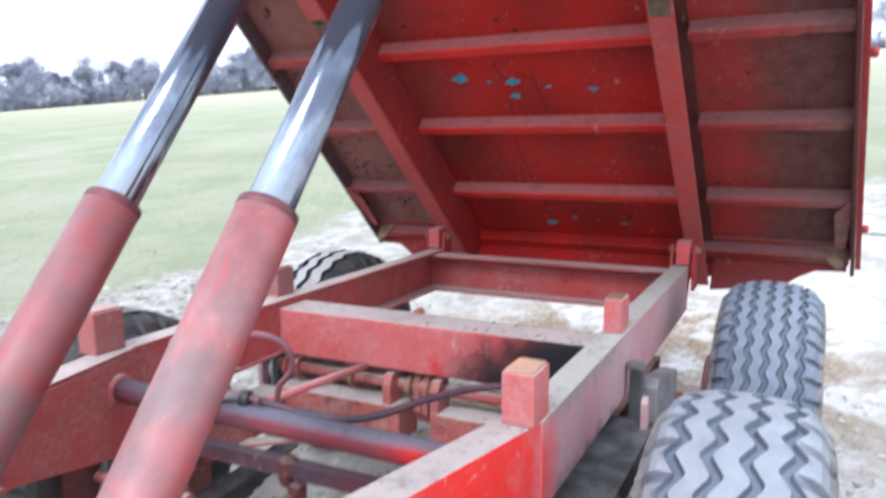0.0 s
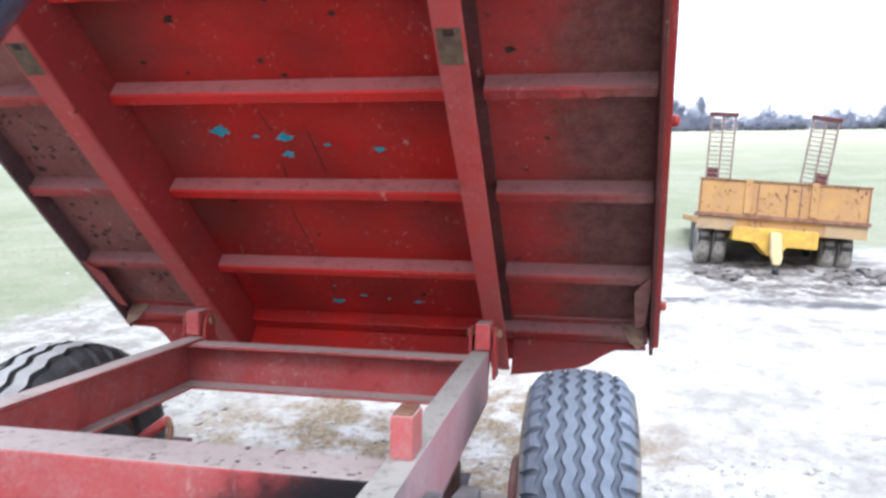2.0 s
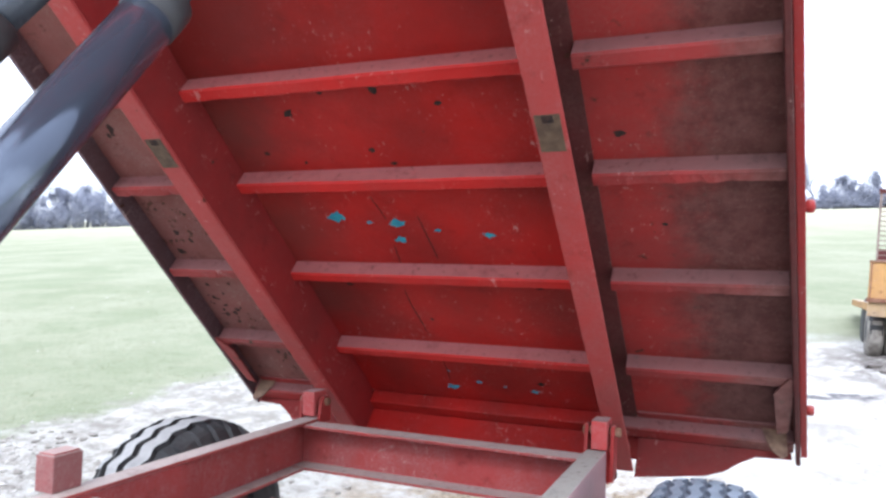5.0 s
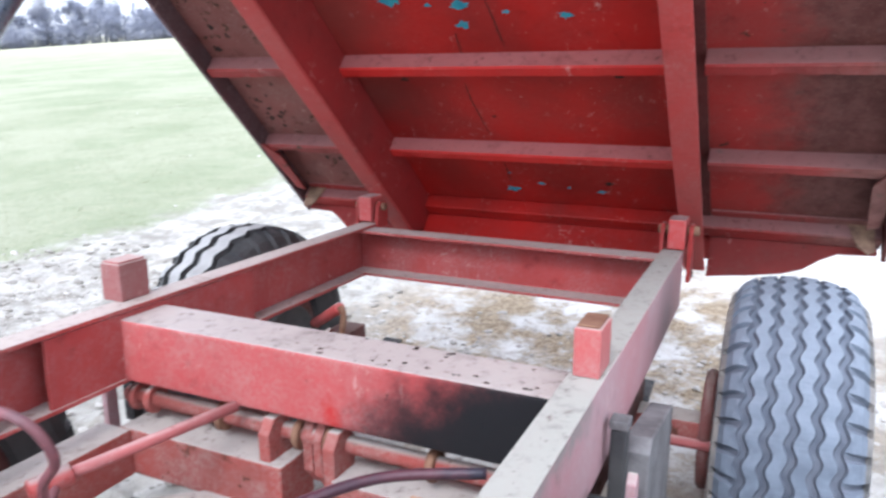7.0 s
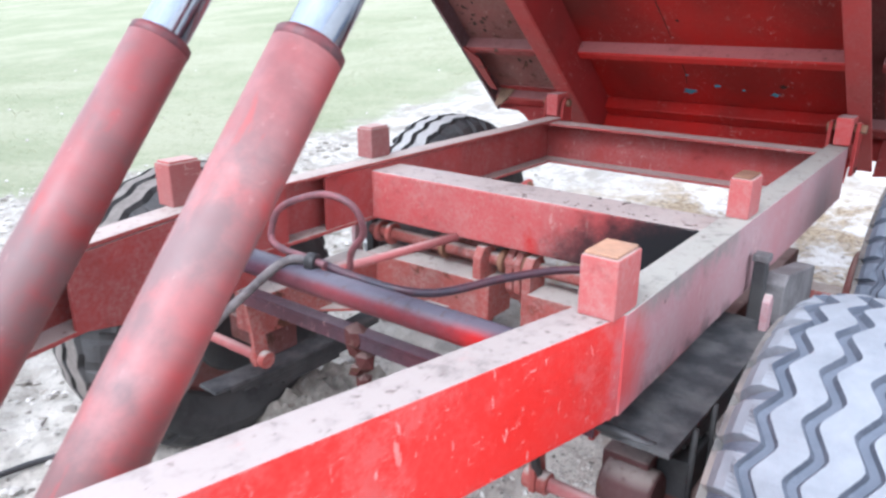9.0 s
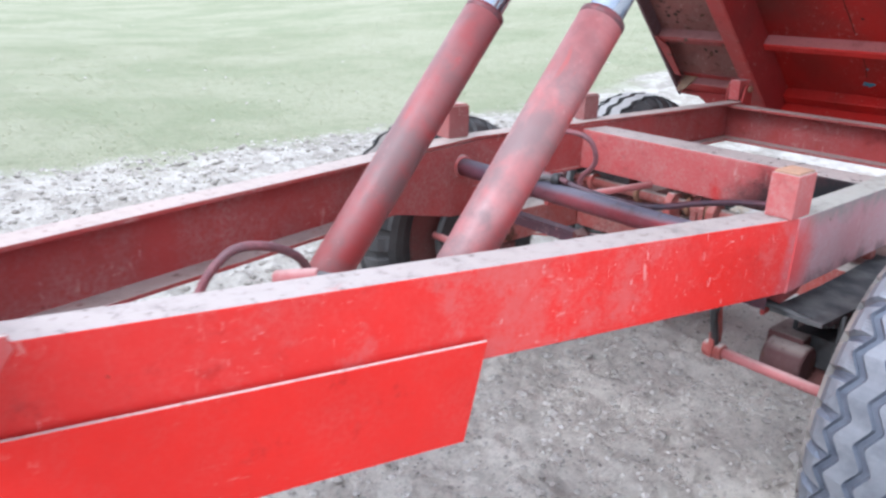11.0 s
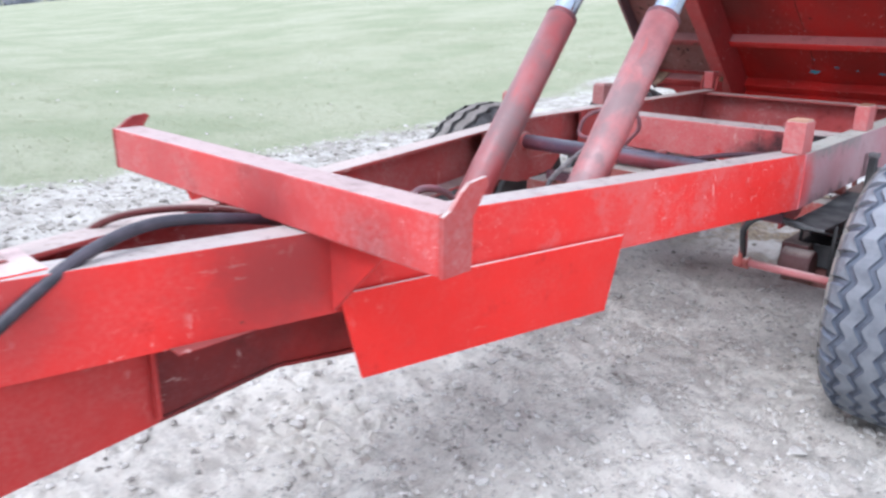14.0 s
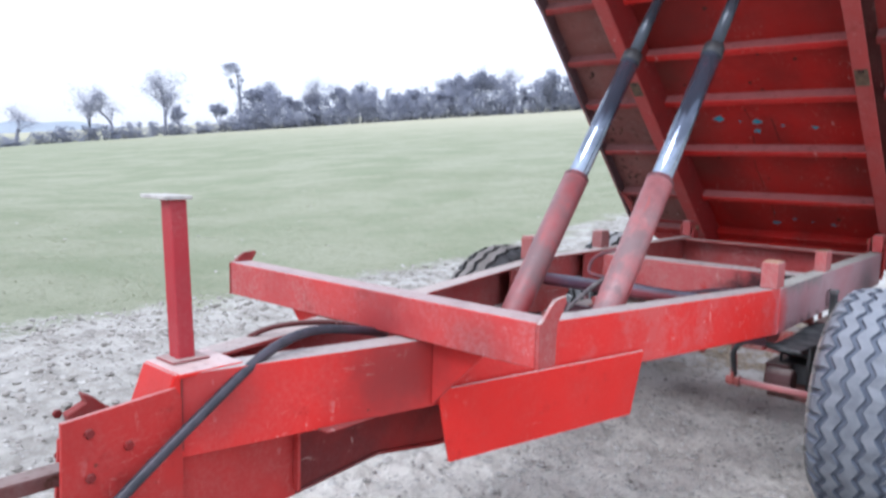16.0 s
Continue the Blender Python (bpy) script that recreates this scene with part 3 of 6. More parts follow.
    nt.links.new(sep.outputs["Y"], edge2.inputs[2])
    far = ramp(nt, edge2.outputs[0], 13.2, 14.6)
    grassy = maths(nt, "MAXIMUM", left, far)
    g = blend(nt, ramp(nt, noise_at(nt, 0.35, 8.0, 0.7), 0.36, 0.64), (0.215, 0.238, 0.153), (0.290, 0.296, 0.213))
    g = blend(nt, ramp(nt, noise_at(nt, 6.0, 8.0, 0.75), 0.50, 0.80), g, (0.150, 0.172, 0.098))
    g = blend(nt, maths(nt, "MULTIPLY", ramp(nt, noise_at(nt, 34.0, 6.0, 0.7), 0.48, 0.66), 0.55), g, (0.135, 0.155, 0.085))
    # grass turns paler and yellower from 20 to 85 along Y
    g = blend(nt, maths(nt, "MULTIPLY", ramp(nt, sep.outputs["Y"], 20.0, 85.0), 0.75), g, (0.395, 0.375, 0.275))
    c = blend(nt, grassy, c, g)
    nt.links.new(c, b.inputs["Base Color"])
    b.inputs["Roughness"].default_value = 0.95
    b.inputs["Specular IOR Level"].default_value = 0.2
    bump(nt, b, noise_at(nt, 42.0, 8.0, 0.78), 1.0, 0.018)
    return m


mat_ground = ground_material()


# ---- mesh helpers ----
def part(name, bm, mat, parent=None, label="", smooth=False):
    mesh = bpy.data.meshes.new(name)
    bmesh.ops.recalc_face_normals(bm, faces=bm.faces)
    if smooth:
        for f in bm.faces:
            f.smooth = True
    bm.to_mesh(mesh)
    bm.free()
    for mm in mat if isinstance(mat, (list, tuple)) else [mat]:
        mesh.materials.append(mm)
    ob = new(name, mesh)
    if parent:
        ob.parent = parent
    if label:
        tagged(ob, label)
    return ob


def bevelled(bm, geom_edges, w):
    if w:
        bmesh.ops.bevel(bm, geom=geom_edges, offset=w, segments=2, profile=0.6, affect="EDGES")


def add_box(bm, x0, x1, y0, y1, z0, z1, bevel=0.003, m=None):
    tmp = bmesh.new()
    bmesh.ops.create_cube(tmp, size=1.0)
    bmesh.ops.scale(tmp, vec=(x1 - x0, y1 - y0, z1 - z0), verts=tmp.verts)
    bmesh.ops.translate(tmp, vec=((x0 + x1) / 2, (y0 + y1) / 2, (z0 + z1) / 2), verts=tmp.verts)
    bevelled(tmp, tmp.edges[:], bevel)
    return merge(bm, tmp, m)


def merge(bm, tmp, m=None):
    if m is not None:
        bmesh.ops.transform(tmp, matrix=m, verts=tmp.verts)
    index = {v: bm.verts.new(v.co) for v in tmp.verts}
    for f in tmp.faces:
        nf = bm.faces.new([index[v] for v in f.verts])
        nf.material_index, nf.smooth = f.material_index, f.smooth
    tmp.free()
    return bm


def box(x0, x1, y0, y1, z0, z1, bevel=0.003, m=None):
    return add_box(bmesh.new(), x0, x1, y0, y1, z0, z1, bevel, m)


def add_prism(bm, points, depth, m=None, bevel=0.002):
    """A plate: an outline in x, y raised by depth along z, then laid by m."""
    tmp = bmesh.new()
    f = tmp.faces.new([tmp.verts.new((x, y, 0)) for x, y in points])
    out = bmesh.ops.extrude_face_region(tmp, geom=[f])
    bmesh.ops.translate(tmp, vec=(0, 0, depth), verts=[g for g in out["geom"] if isinstance(g, bmesh.types.BMVert)])
    bevelled(tmp, tmp.edges[:], bevel)
    return merge(bm, tmp, m)


def add_rod(bm, a, b, r0, r1=None, seg=20, cap=0.0):
    """A round bar from a to b, its end edges eased by cap."""
    a, b = Vector(a), Vector(b)
    d = b - a
    r1 = r0 if r1 is None else r1
    rot = d.to_track_quat("Z", "Y").to_matrix()
    rings = [(0.0, r0 - cap), (cap, r0), (d.length - cap, r1), (d.length, r1 - cap)] if cap else [(0.0, r0), (d.length, r1)]
    loops = []
    for h, r in rings:
        loops.append([bm.verts.new(a + rot @ Vector((r * math.cos(2 * math.pi * k / seg), r * math.sin(2 * math.pi * k / seg), h))) for k in range(seg)])
    for lo, hi in zip(loops, loops[1:]):
        for k in range(seg):
            bm.faces.new((lo[k], lo[(k + 1) % seg], hi[(k + 1) % seg], hi[k])).smooth = True
    bm.faces.new(loops[0][::-1])
    bm.faces.new(loops[-1])
    return bm


def rod(a, b, r0, r1=None, seg=20, cap=0.0):
    return add_rod(bmesh.new(), a, b, r0, r1, seg, cap)


def hose(points, r, seg=10, steps=10):
    """A tube along a smooth line through the points."""
    p = [Vector(q) for q in points]
    line = []
    for i in range(len(p) - 1):
        p0, p1, p2, p3 = p[max(i - 1, 0)], p[i], p[i + 1], p[min(i + 2, len(p) - 1)]
        for k in range(steps):
            t = k / steps
            line.append(0.5 * ((2 * p1) + (p2 - p0) * t + (2 * p0 - 5 * p1 + 4 * p2 - p3) * t * t + (3 * p1 - p0 - 3 * p2 + p3) * t ** 3))
    line.append(p[-1])
    bm = bmesh.new()
    loops = []
    side = None
    for i, c in enumerate(line):
        d = (line[min(i + 1, len(line) - 1)] - line[max(i - 1, 0)]).normalized()
        if side is None:
            side = d.orthogonal().normalized()
        side = (side - d * side.dot(d)).normalized()
        up = d.cross(side)
        loops.append([bm.verts.new(c + r * (side * math.cos(2 * math.pi * k / seg) + up * math.sin(2 * math.pi * k / seg))) for k in range(seg)])
    for lo, hi in zip(loops, loops[1:]):
        for k in range(seg):
            bm.faces.new((lo[k], lo[(k + 1) % seg], hi[(k + 1) % seg], hi[k])).smooth = True
    bm.faces.new(loops[0][::-1])
    bm.faces.new(loops[-1])
    return bm


def channel(p, q, height, flange, thick, inward):
    """A C-section from p to q (points on the outer top edge, level), its flanges towards inward (+1: to the right of the way)."""
    p, q = Vector(p), Vector(q)
    d = (q - p).normalized()
    side = Vector((d.y, -d.x, 0)) * inward
    prof = [(0, 0), (flange, 0), (flange, -thick), (thick, -thick), (thick, -height + thick), (flange, -height + thick), (flange, -height), (0, -height)]
    bm = bmesh.new()
    ends = [[bm.verts.new(c + side * s + Vector((0, 0, z))) for s, z in prof] for c in (p, q)]
    for k in range(8):
        bm.faces.new((ends[0][k], ends[0][(k + 1) % 8], ends[1][(k + 1) % 8], ends[1][k]))
    bm.faces.new(ends[0][::-1])
    bm.faces.new(ends[1])
    bmesh.ops.recalc_face_normals(bm, faces=bm.faces)
    bevelled(bm, bm.edges[:], 0.0025)
    return bm


def lump(bm, c, r, seed, squash=0.6):
    """A small uneven stone or clod."""
    tmp = bmesh.new()
    bmesh.ops.create_icosphere(tmp, subdivisions=1, radius=r)
    rnd = random.Random(seed)
    for v in tmp.verts:
        v.co *= rnd.uniform(0.65, 1.15)
        v.co.z *= squash
    return merge(bm, tmp, Matrix.Translation(c) @ Matrix.Rotation(rnd.uniform(0, 6.28), 4, "Z"))


# ---- ground ----
SLOPE = 0.116


def ground_z(x, y, fine=True):
    q = 0.17 * x + 0.985 * y
    s = 1.2 * math.log1p(math.exp((q - 4.5) / 1.2)) if q < 40 else q - 4.5
    z = SLOPE * s
    if s > 120:
        z = SLOPE * (120 + 25 * (1 - math.exp(-(s - 120) / 25))) - 0.02 * max(0, s - 160)
    if fine and -14 < x < 12 and -8 < y < 20:
        n = noise.fractal(Vector((x * 1.3, y * 1.3, 0)), 1.0, 2.0, 5)
        m = noise.fractal(Vector((x * 7.0, y * 7.0, 5)), 0.9, 2.1, 4)
        c = 0.5 * abs(noise.noise(Vector((x * 9.0, y * 9.0, 2)))) + 0.5 * abs(noise.noise(Vector((x * 21.0, y * 21.0, 8))))
        z += 0.026 * n + (0.024 * m - 0.018 * (c - 0.35)) * (1.0 if x > -5 else 0.5)
        if -3.2 < x < 2.6 and -2.2 < y < 4.2:
            q = Vector((x + 0.05 * noise.noise(Vector((x * 5, y * 5, 1))), y + 0.05 * noise.noise(Vector((x * 5, y * 5, 9))), 0))
            d = noise.voronoi(q * 13.0)[0]
            plates = min(0.5, d[1] - d[0])
            rough = max(0.0, noise.noise(Vector((x * 1.9, y * 1.9, 3))) + 0.35)
            z += rough * 0.030 * (plates - 0.25) + 0.016 * noise.noise(Vector((x * 12, y * 12, 6))) + 0.012 * noise.noise(Vector((x * 24, y * 24, 16)))
    return z


def ground():
    def axis(lo, hi, mid0, mid1, step):
        core = list(np.arange(lo, mid0, 0.06)) + list(np.arange(mid0, mid1, step)) + list(np.arange(mid1, hi, 0.06))
        out, d, s = [], hi, 0.06
        while d < 4000:
            out.append(d)
            s *= 1.16
            d += s
        low, d, s = [], lo, 0.06
        while d > -4000:
            s *= 1.16
            d -= s
            low.append(d)
        return low[::-1] + core + out
    xs, ys = axis(-6.0, 3.5, -2.4, 1.9, 0.02), axis(-2.5, 6.5, -1.7, 3.2, 0.022)
    verts = [(x, y, ground_z(x, y)) for y in ys for x in xs]
    n = len(xs)
    faces = [(j * n + i, j * n + i + 1, (j + 1) * n + i + 1, (j + 1) * n + i) for j in range(len(ys) - 1) for i in range(n - 1)]
    mesh = bpy.data.meshes.new("ground")
    mesh.from_pydata(verts, [], faces)
    mesh.shade_smooth()
    mesh.materials.append(mat_ground)
    return tagged(new("ground", mesh), "dry churned mud yard running into a sloping grass field", "ground", kind="structure")


ground()


# ---- tipping trailer: root and chassis ----
trailer = tagged(new("tipping_trailer"), "old red twin-axle farm tipping trailer with its body raised", "trailer")
trailer.matrix_basis = pose(0, 0, 0, 0, -0.5, 0)
TOP, DEEPNESS = 0.998, 0.205
KINK, REAR = 1.38, 3.42


def taper_x(y):
    return 0.662 - 0.2345 * (KINK - y)


# left-hand rails take a deeper red than the right-hand ones
for s in (1, -1):
    part("chassis_rail", channel((s * 0.665, KINK, TOP), (s * 0.665, REAR, TOP), DEEPNESS, 0.075, 0.012, -s), mat_rail if s > 0 else mat_plate, trailer, "dusty red steel channel rail")
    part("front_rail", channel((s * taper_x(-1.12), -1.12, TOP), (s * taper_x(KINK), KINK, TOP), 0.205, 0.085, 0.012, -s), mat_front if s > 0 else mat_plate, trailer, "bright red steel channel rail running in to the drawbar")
# plates that box in stretches of the rails
ZYX = Matrix(((0, 0, 1, 0), (1, 0, 0, 0), (0, 1, 0, 0), (0, 0, 0, 1)))
for s in (1, -1):
    x0 = 0.594 if s > 0 else -0.606
    for pts in ([(1.41, TOP - 0.014), (1.676, TOP - 0.014), (1.676, 0.78), (1.60, 0.72), (1.41, 0.70)],
                [(1.842, TOP - 0.014), (2.60, TOP - 0.014), (2.60, 0.794), (1.842, 0.794)]):
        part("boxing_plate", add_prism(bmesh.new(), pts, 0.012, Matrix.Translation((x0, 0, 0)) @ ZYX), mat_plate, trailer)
p0, p1 = Vector((-(taper_x(0.93) - 0.078), 0.93, 0)), Vector((-(taper_x(1.405) - 0.078), 1.405, 0))
run = (p1 - p0).normalized()
lay = Matrix(((run.x, 0, run.y, p0.x), (run.y, 0, -run.x, p0.y), (0, 1, 0, 0), (0, 0, 0, 1)))
length = (p1 - p0).length
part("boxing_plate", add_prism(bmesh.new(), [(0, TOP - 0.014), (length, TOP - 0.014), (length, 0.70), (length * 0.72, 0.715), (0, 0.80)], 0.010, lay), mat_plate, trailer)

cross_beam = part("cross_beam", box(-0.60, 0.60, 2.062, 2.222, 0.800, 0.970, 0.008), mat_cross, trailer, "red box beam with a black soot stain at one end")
rnd = random.Random(23)
for k in range(22):
    # pits rusted into the dusty top of the beam
    x, y, pit = rnd.uniform(0.0, 0.54), rnd.choice((2.085, 2.10, 2.185, 2.20)) + rnd.uniform(-0.008, 0.008), rnd.uniform(0.003, 0.0065)
    outline = [(x + 1.5 * pit * rnd.uniform(0.6, 1.1) * math.cos(0.898 * q), y + pit * rnd.uniform(0.6, 1.0) * math.sin(0.898 * q)) for q in range(7)]
    part("rust_pit", add_prism(bmesh.new(), outline, 0.001, Matrix.Translation((0, 0, 0.9702)), 0), mat_hole, cross_beam)
part("rear_cross_member", channel((-0.652, 3.40, 0.985), (0.652, 3.40, 0.985), 0.19, 0.10, 0.012, 1), mat_plate, trailer)

# blocks on which the lowered body rests
for x, y, h, w, cap in ((0.625, 1.385, 0.113, 0.036, mat_wood), (0.628, 2.178, 0.104, 0.028, mat_rust), (-0.64, 1.345, 0.118, 0.035, mat_block), (-0.672, 2.16, 0.104, 0.035, mat_block)):
    block = part("rest_block", box(x - w, x + w, y - 0.05, y + 0.05, TOP, TOP + h, 0.005), mat_block if x > 0 else mat_old_block, trailer, "short upright of faded red box steel")
    part("packing_top", box(x - w + 0.005, x + w - 0.005, y - 0.044, y + 0.044, TOP + h + 0.0005, TOP + h + 0.006, 0.002), cap, block, "worn orange packing" if cap == mat_wood else "dirty block top")

# hinge lugs at the rear
for s in (1, -1):
    for x, low in ((0.590, 0.975), (0.688, 0.885)):
        bm = add_prism(bmesh.new(), [(3.405, low), (3.50, low), (3.50, 1.06), (3.475, 1.090), (3.435, 1.090), (3.415, 1.06)], 0.014,
                       Matrix.Translation((s * x - 0.009, 0, 0)) @ ZYX, 0.003)
        part("hinge_lug", bm, mat_beam, trailer)
    part("lug_hole", rod((s * 0.697, 3.455, 0.905), (s * 0.6982, 3.455, 0.905), 0.014, seg=16), mat_hole, trailer)
    part("hinge_pin", rod((s * 0.57, 3.455, 1.065), (s * 0.712, 3.455, 1.065), 0.018, cap=0.003), mat_rust, trailer, "rusty hinge pin")
    part("hinge_block", box(s * 0.640 - 0.030, s * 0.640 + 0.030, 3.395, 3.50, 1.005, 1.112, 0.006), mat_red, trailer)

# front bolster
part("bolster", box(-0.738, 0.640, -0.475, -0.388, 1.001, 1.122, 0.006), mat_red, trailer, "red box-steel cross bolster")
for s in (1, -1):
    x = 0.641 if s > 0 else -0.750
    bm = add_prism(bmesh.new(), [(-0.475, 1.000), (-0.396, 1.000), (-0.393, 1.105), (-0.352, 1.160), (-0.358, 1.176), (-0.405, 1.170), (-0.425, 1.156), (-0.455, 1.126), (-0.475, 1.118)], 0.010,
                   Matrix.Translation((x, 0, 0)) @ Matrix(((0, 0, 1, 0), (1, 0, 0, 0), (0, 1, 0, 0), (0, 0, 0, 1))))
    if s < 0:
        for v in bm.verts:
            if v.co.z > 1.125:
                v.co.z = 1.125 + (v.co.z - 1.125) * 0.6
                v.co.x -= (v.co.z - 1.12) * 0.5
    part("bolster_horn", bm, mat_plate if s > 0 else mat_web, trailer, "worn upright guide horn")
    gx = s * 0.245
    bm = add_prism(bmesh.new(), [(gx, 0.985), (gx + s * 0.19, 0.985), (gx, 0.80)], 0.010, Matrix.Translation((0, -0.42, 0)) @ Matrix(((1, 0, 0, 0), (0, 0, 1, 0), (0, 1, 0, 0), (0, 0, 0, 1))))
    part("gusset", bm, mat_front, trailer)

# side skirt under the front rail
a, b2 = Vector((taper_x(-0.41) + 0.012, -0.41, 0)), Vector((taper_x(0.49) + 0.012, 0.49, 0))
along = (b2 - a).normalized()
out = Vector((along.y, -along.x, 0))
lean_in = (Vector((0, 0, -1)) - out * 0.10).normalized()
m = Matrix.Identity(4)
for i, v in enumerate((along, -lean_in, along.cross(-lean_in))):
    for k in range(3):
        m[k][i] = v[k]
m.translation = a + Vector((0, 0, 0.845))
part("side_skirt", add_prism(bmesh.new(), [(0, 0), (0.92, 0), (0.89, -0.245), (0.065, -0.245)], 0.008, m, 0.0015), mat_fresh, trailer, "bright red sheet-steel skirt")

# drawbar nose
part("drawbar_top_plate", box(-0.085, 0.085, -1.125, -0.955, TOP - 0.008, TOP + 0.004, 0.003), mat_fresh, trailer)
bm = add_prism(bmesh.new(), [(-1.135, 1.0), (-1.20, 0.83), (-1.19, 0.83), (-1.122, 1.0)], 0.15,
               Matrix.Translation((-0.075, 0, 0)) @ Matrix(((0, 0, 1, 0), (1, 0, 0, 0), (0, 1, 0, 0), (0, 0, 0, 1))), 0.001)
part("nose_plate", bm, mat_lower, trailer)
for s in (1, -1):
    bm = add_prism(bmesh.new(), [(-1.115, 0.999), (-1.133, 0.999), (-1.198, 0.83), (-1.115, 0.80)], 0.008, Matrix.Translation((s * 0.0745 - 0.004, 0, 0)) @ ZYX, 0.001)
    part("nose_side_plate", bm, mat_fresh, trailer)
bm = add_prism(bmesh.new(), [(-2.30, 0.46), (-1.40, 0.53), (-0.80, 0.577), (-0.775, 0.579), (-0.775, 0.80), (-1.15, 0.81), (-1.40, 0.70), (-2.30, 0.62)], 0.125,
               Matrix.Translation((-0.063, 0, 0)) @ ZYX, 0.004)
part("lower_drawbar", bm, mat_lower, trailer, "deep red box drawbar")
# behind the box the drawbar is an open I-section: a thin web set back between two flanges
# web and flange are coloured dark to carry the recess shade
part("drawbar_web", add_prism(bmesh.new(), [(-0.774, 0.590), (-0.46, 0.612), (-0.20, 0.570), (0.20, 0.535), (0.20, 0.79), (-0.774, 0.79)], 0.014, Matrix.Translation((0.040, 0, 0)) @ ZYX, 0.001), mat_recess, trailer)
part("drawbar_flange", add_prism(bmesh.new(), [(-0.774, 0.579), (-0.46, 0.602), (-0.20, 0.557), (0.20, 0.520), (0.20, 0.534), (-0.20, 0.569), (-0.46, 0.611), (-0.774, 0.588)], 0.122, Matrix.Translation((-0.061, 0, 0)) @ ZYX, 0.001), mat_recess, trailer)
# unseen plate added to keep light out of the recess
part("recess_light_block", box(-0.20, 0.20, -0.774, 0.20, 0.793, 0.797, 0.001), mat_recess, trailer)
part("drawbar_stiffener", box(0.063, 0.085, -0.785, -0.775, 0.60, 0.79, 0.001), mat_lower, trailer)
for s in (1, -1):
    x = s * 0.078
    bm = add_prism(bmesh.new(), ([(-1.40, 0.60), (-1.12, 0.60), (-1.12, 0.945), (-1.135, 0.972), (-1.39, 0.950)] if s > 0 else [(-1.36, 0.60), (-1.12, 0.60), (-1.12, 0.88), (-1.34, 0.86)]), 0.012,
                   Matrix.Translation((x - 0.006, 0, 0)) @ Matrix(((0, 0, 1, 0), (1, 0, 0, 0), (0, 1, 0, 0), (0, 0, 0, 1))), 0.002)
    cheek = part("hitch_cheek_plate", bm, mat_lower, trailer)
    for y, z in ((-1.335, 0.915), (-1.25, 0.865), (-1.335, 0.815)):
        part("bolt", rod((x + s * 0.004, y, z), (x + s * 0.015, y, z), 0.011, seg=6, cap=0.002), mat_recess, cheek)
bm = add_prism(bmesh.new(), [(-1.315, 0.86), (-1.20, 0.87), (-1.215, 0.905), (-1.25, 0.93), (-1.275, 0.955), (-1.30, 0.968), (-1.292, 0.945), (-1.335, 0.925), (-1.33, 0.905)], 0.03,
               Matrix.Translation((-0.06, 0, 0)) @ Matrix(((0, 0, 1, 0), (1, 0, 0, 0), (0, 1, 0, 0), (0, 0, 0, 1))), 0.004)
part("hook", bm, mat_out, trailer, "dirty red hook on the drawbar nose")
bm = box(-0.028, 0.028, -1.85, -1.34, 0.790, 0.826, 0.006)
part("tow_tongue", bm, mat_under, trailer, "dark worn tow tongue")
ring = bmesh.new()
for k in range(24):
    for j in range(10):
        u, w = 2 * math.pi * k / 24, 2 * math.pi * j / 10
        ring.verts.new(((0.055 + 0.022 * math.cos(w)) * math.cos(u), -1.92 + (0.055 + 0.022 * math.cos(w)) * math.sin(u), 0.822 + 0.022 * math.sin(w)))
ring.verts.ensure_lookup_table()
for k in range(24):
    for j in range(10):
        ring.faces.new([ring.verts[i] for i in (k * 10 + j, ((k + 1) % 24) * 10 + j, ((k + 1) % 24) * 10 + (j + 1) % 10, k * 10 + (j + 1) % 10)])
part("tow_eye", ring, mat_rust, trailer, smooth=True)

part("weld_seam", box(0.0795, 0.0815, -1.121, -1.115, 0.812, 0.992, 0.001), mat_out, trailer)

# jockey stand post
bm = box(-0.060, -0.010, -1.075, -1.030, TOP + 0.004, 1.405, 0.005)
for v in bm.verts:
    v.co.x -= 0.075 * (v.co.z - TOP)
post = part("stand_post", bm, mat_post, trailer, "upright red box-steel post")
part("stand_foot", box(-0.080, 0.006, -1.10, -1.0, TOP + 0.0045, TOP + 0.012, 0.003), mat_old_block, post)
part("stand_plate", box(-0.156, -0.030, -1.095, -1.020, 1.405, 1.415, 0.003), mat_stone, post, "worn pale top plate")

# ---- rams ----
foot, way = Vector((0, 0.442, 0.655)), Vector((0, 0.62, 0.785)).normalized()
for s in (1, -1):
    x = Vector((s * 0.213 + 0.004, 0, 0))

    def at(d):
        return foot + x + way * d
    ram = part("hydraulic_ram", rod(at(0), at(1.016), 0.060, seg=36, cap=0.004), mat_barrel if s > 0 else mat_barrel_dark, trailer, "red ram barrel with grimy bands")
    part("ram_collar", rod(at(1.003), at(1.027), 0.0606, seg=36, cap=0.004), mat_collar, ram, "grimy maroon end collar")
    part("chrome_stage", rod(at(1.02), at(1.80), 0.0465, seg=36, cap=0.003), mat_chrome, ram, "polished chrome ram stage")
    part("stage_collar", rod(at(1.765), at(1.835), 0.050, seg=36, cap=0.006), mat_black, ram)
    part("thin_stage", rod(at(1.835), at(2.40), 0.030, seg=28), mat_dark_chrome, ram, "thin oily chrome stage")
    part("ram_foot", rod(at(0) - Vector((0.09, 0, 0)), at(0) + Vector((0.09, 0, 0)), 0.05, cap=0.004), mat_frame_dirty, ram)
part("ram_shaft", rod((-0.40, foot.y, foot.z), (0.40, foot.y, foot.z), 0.03), mat_rust, trailer)

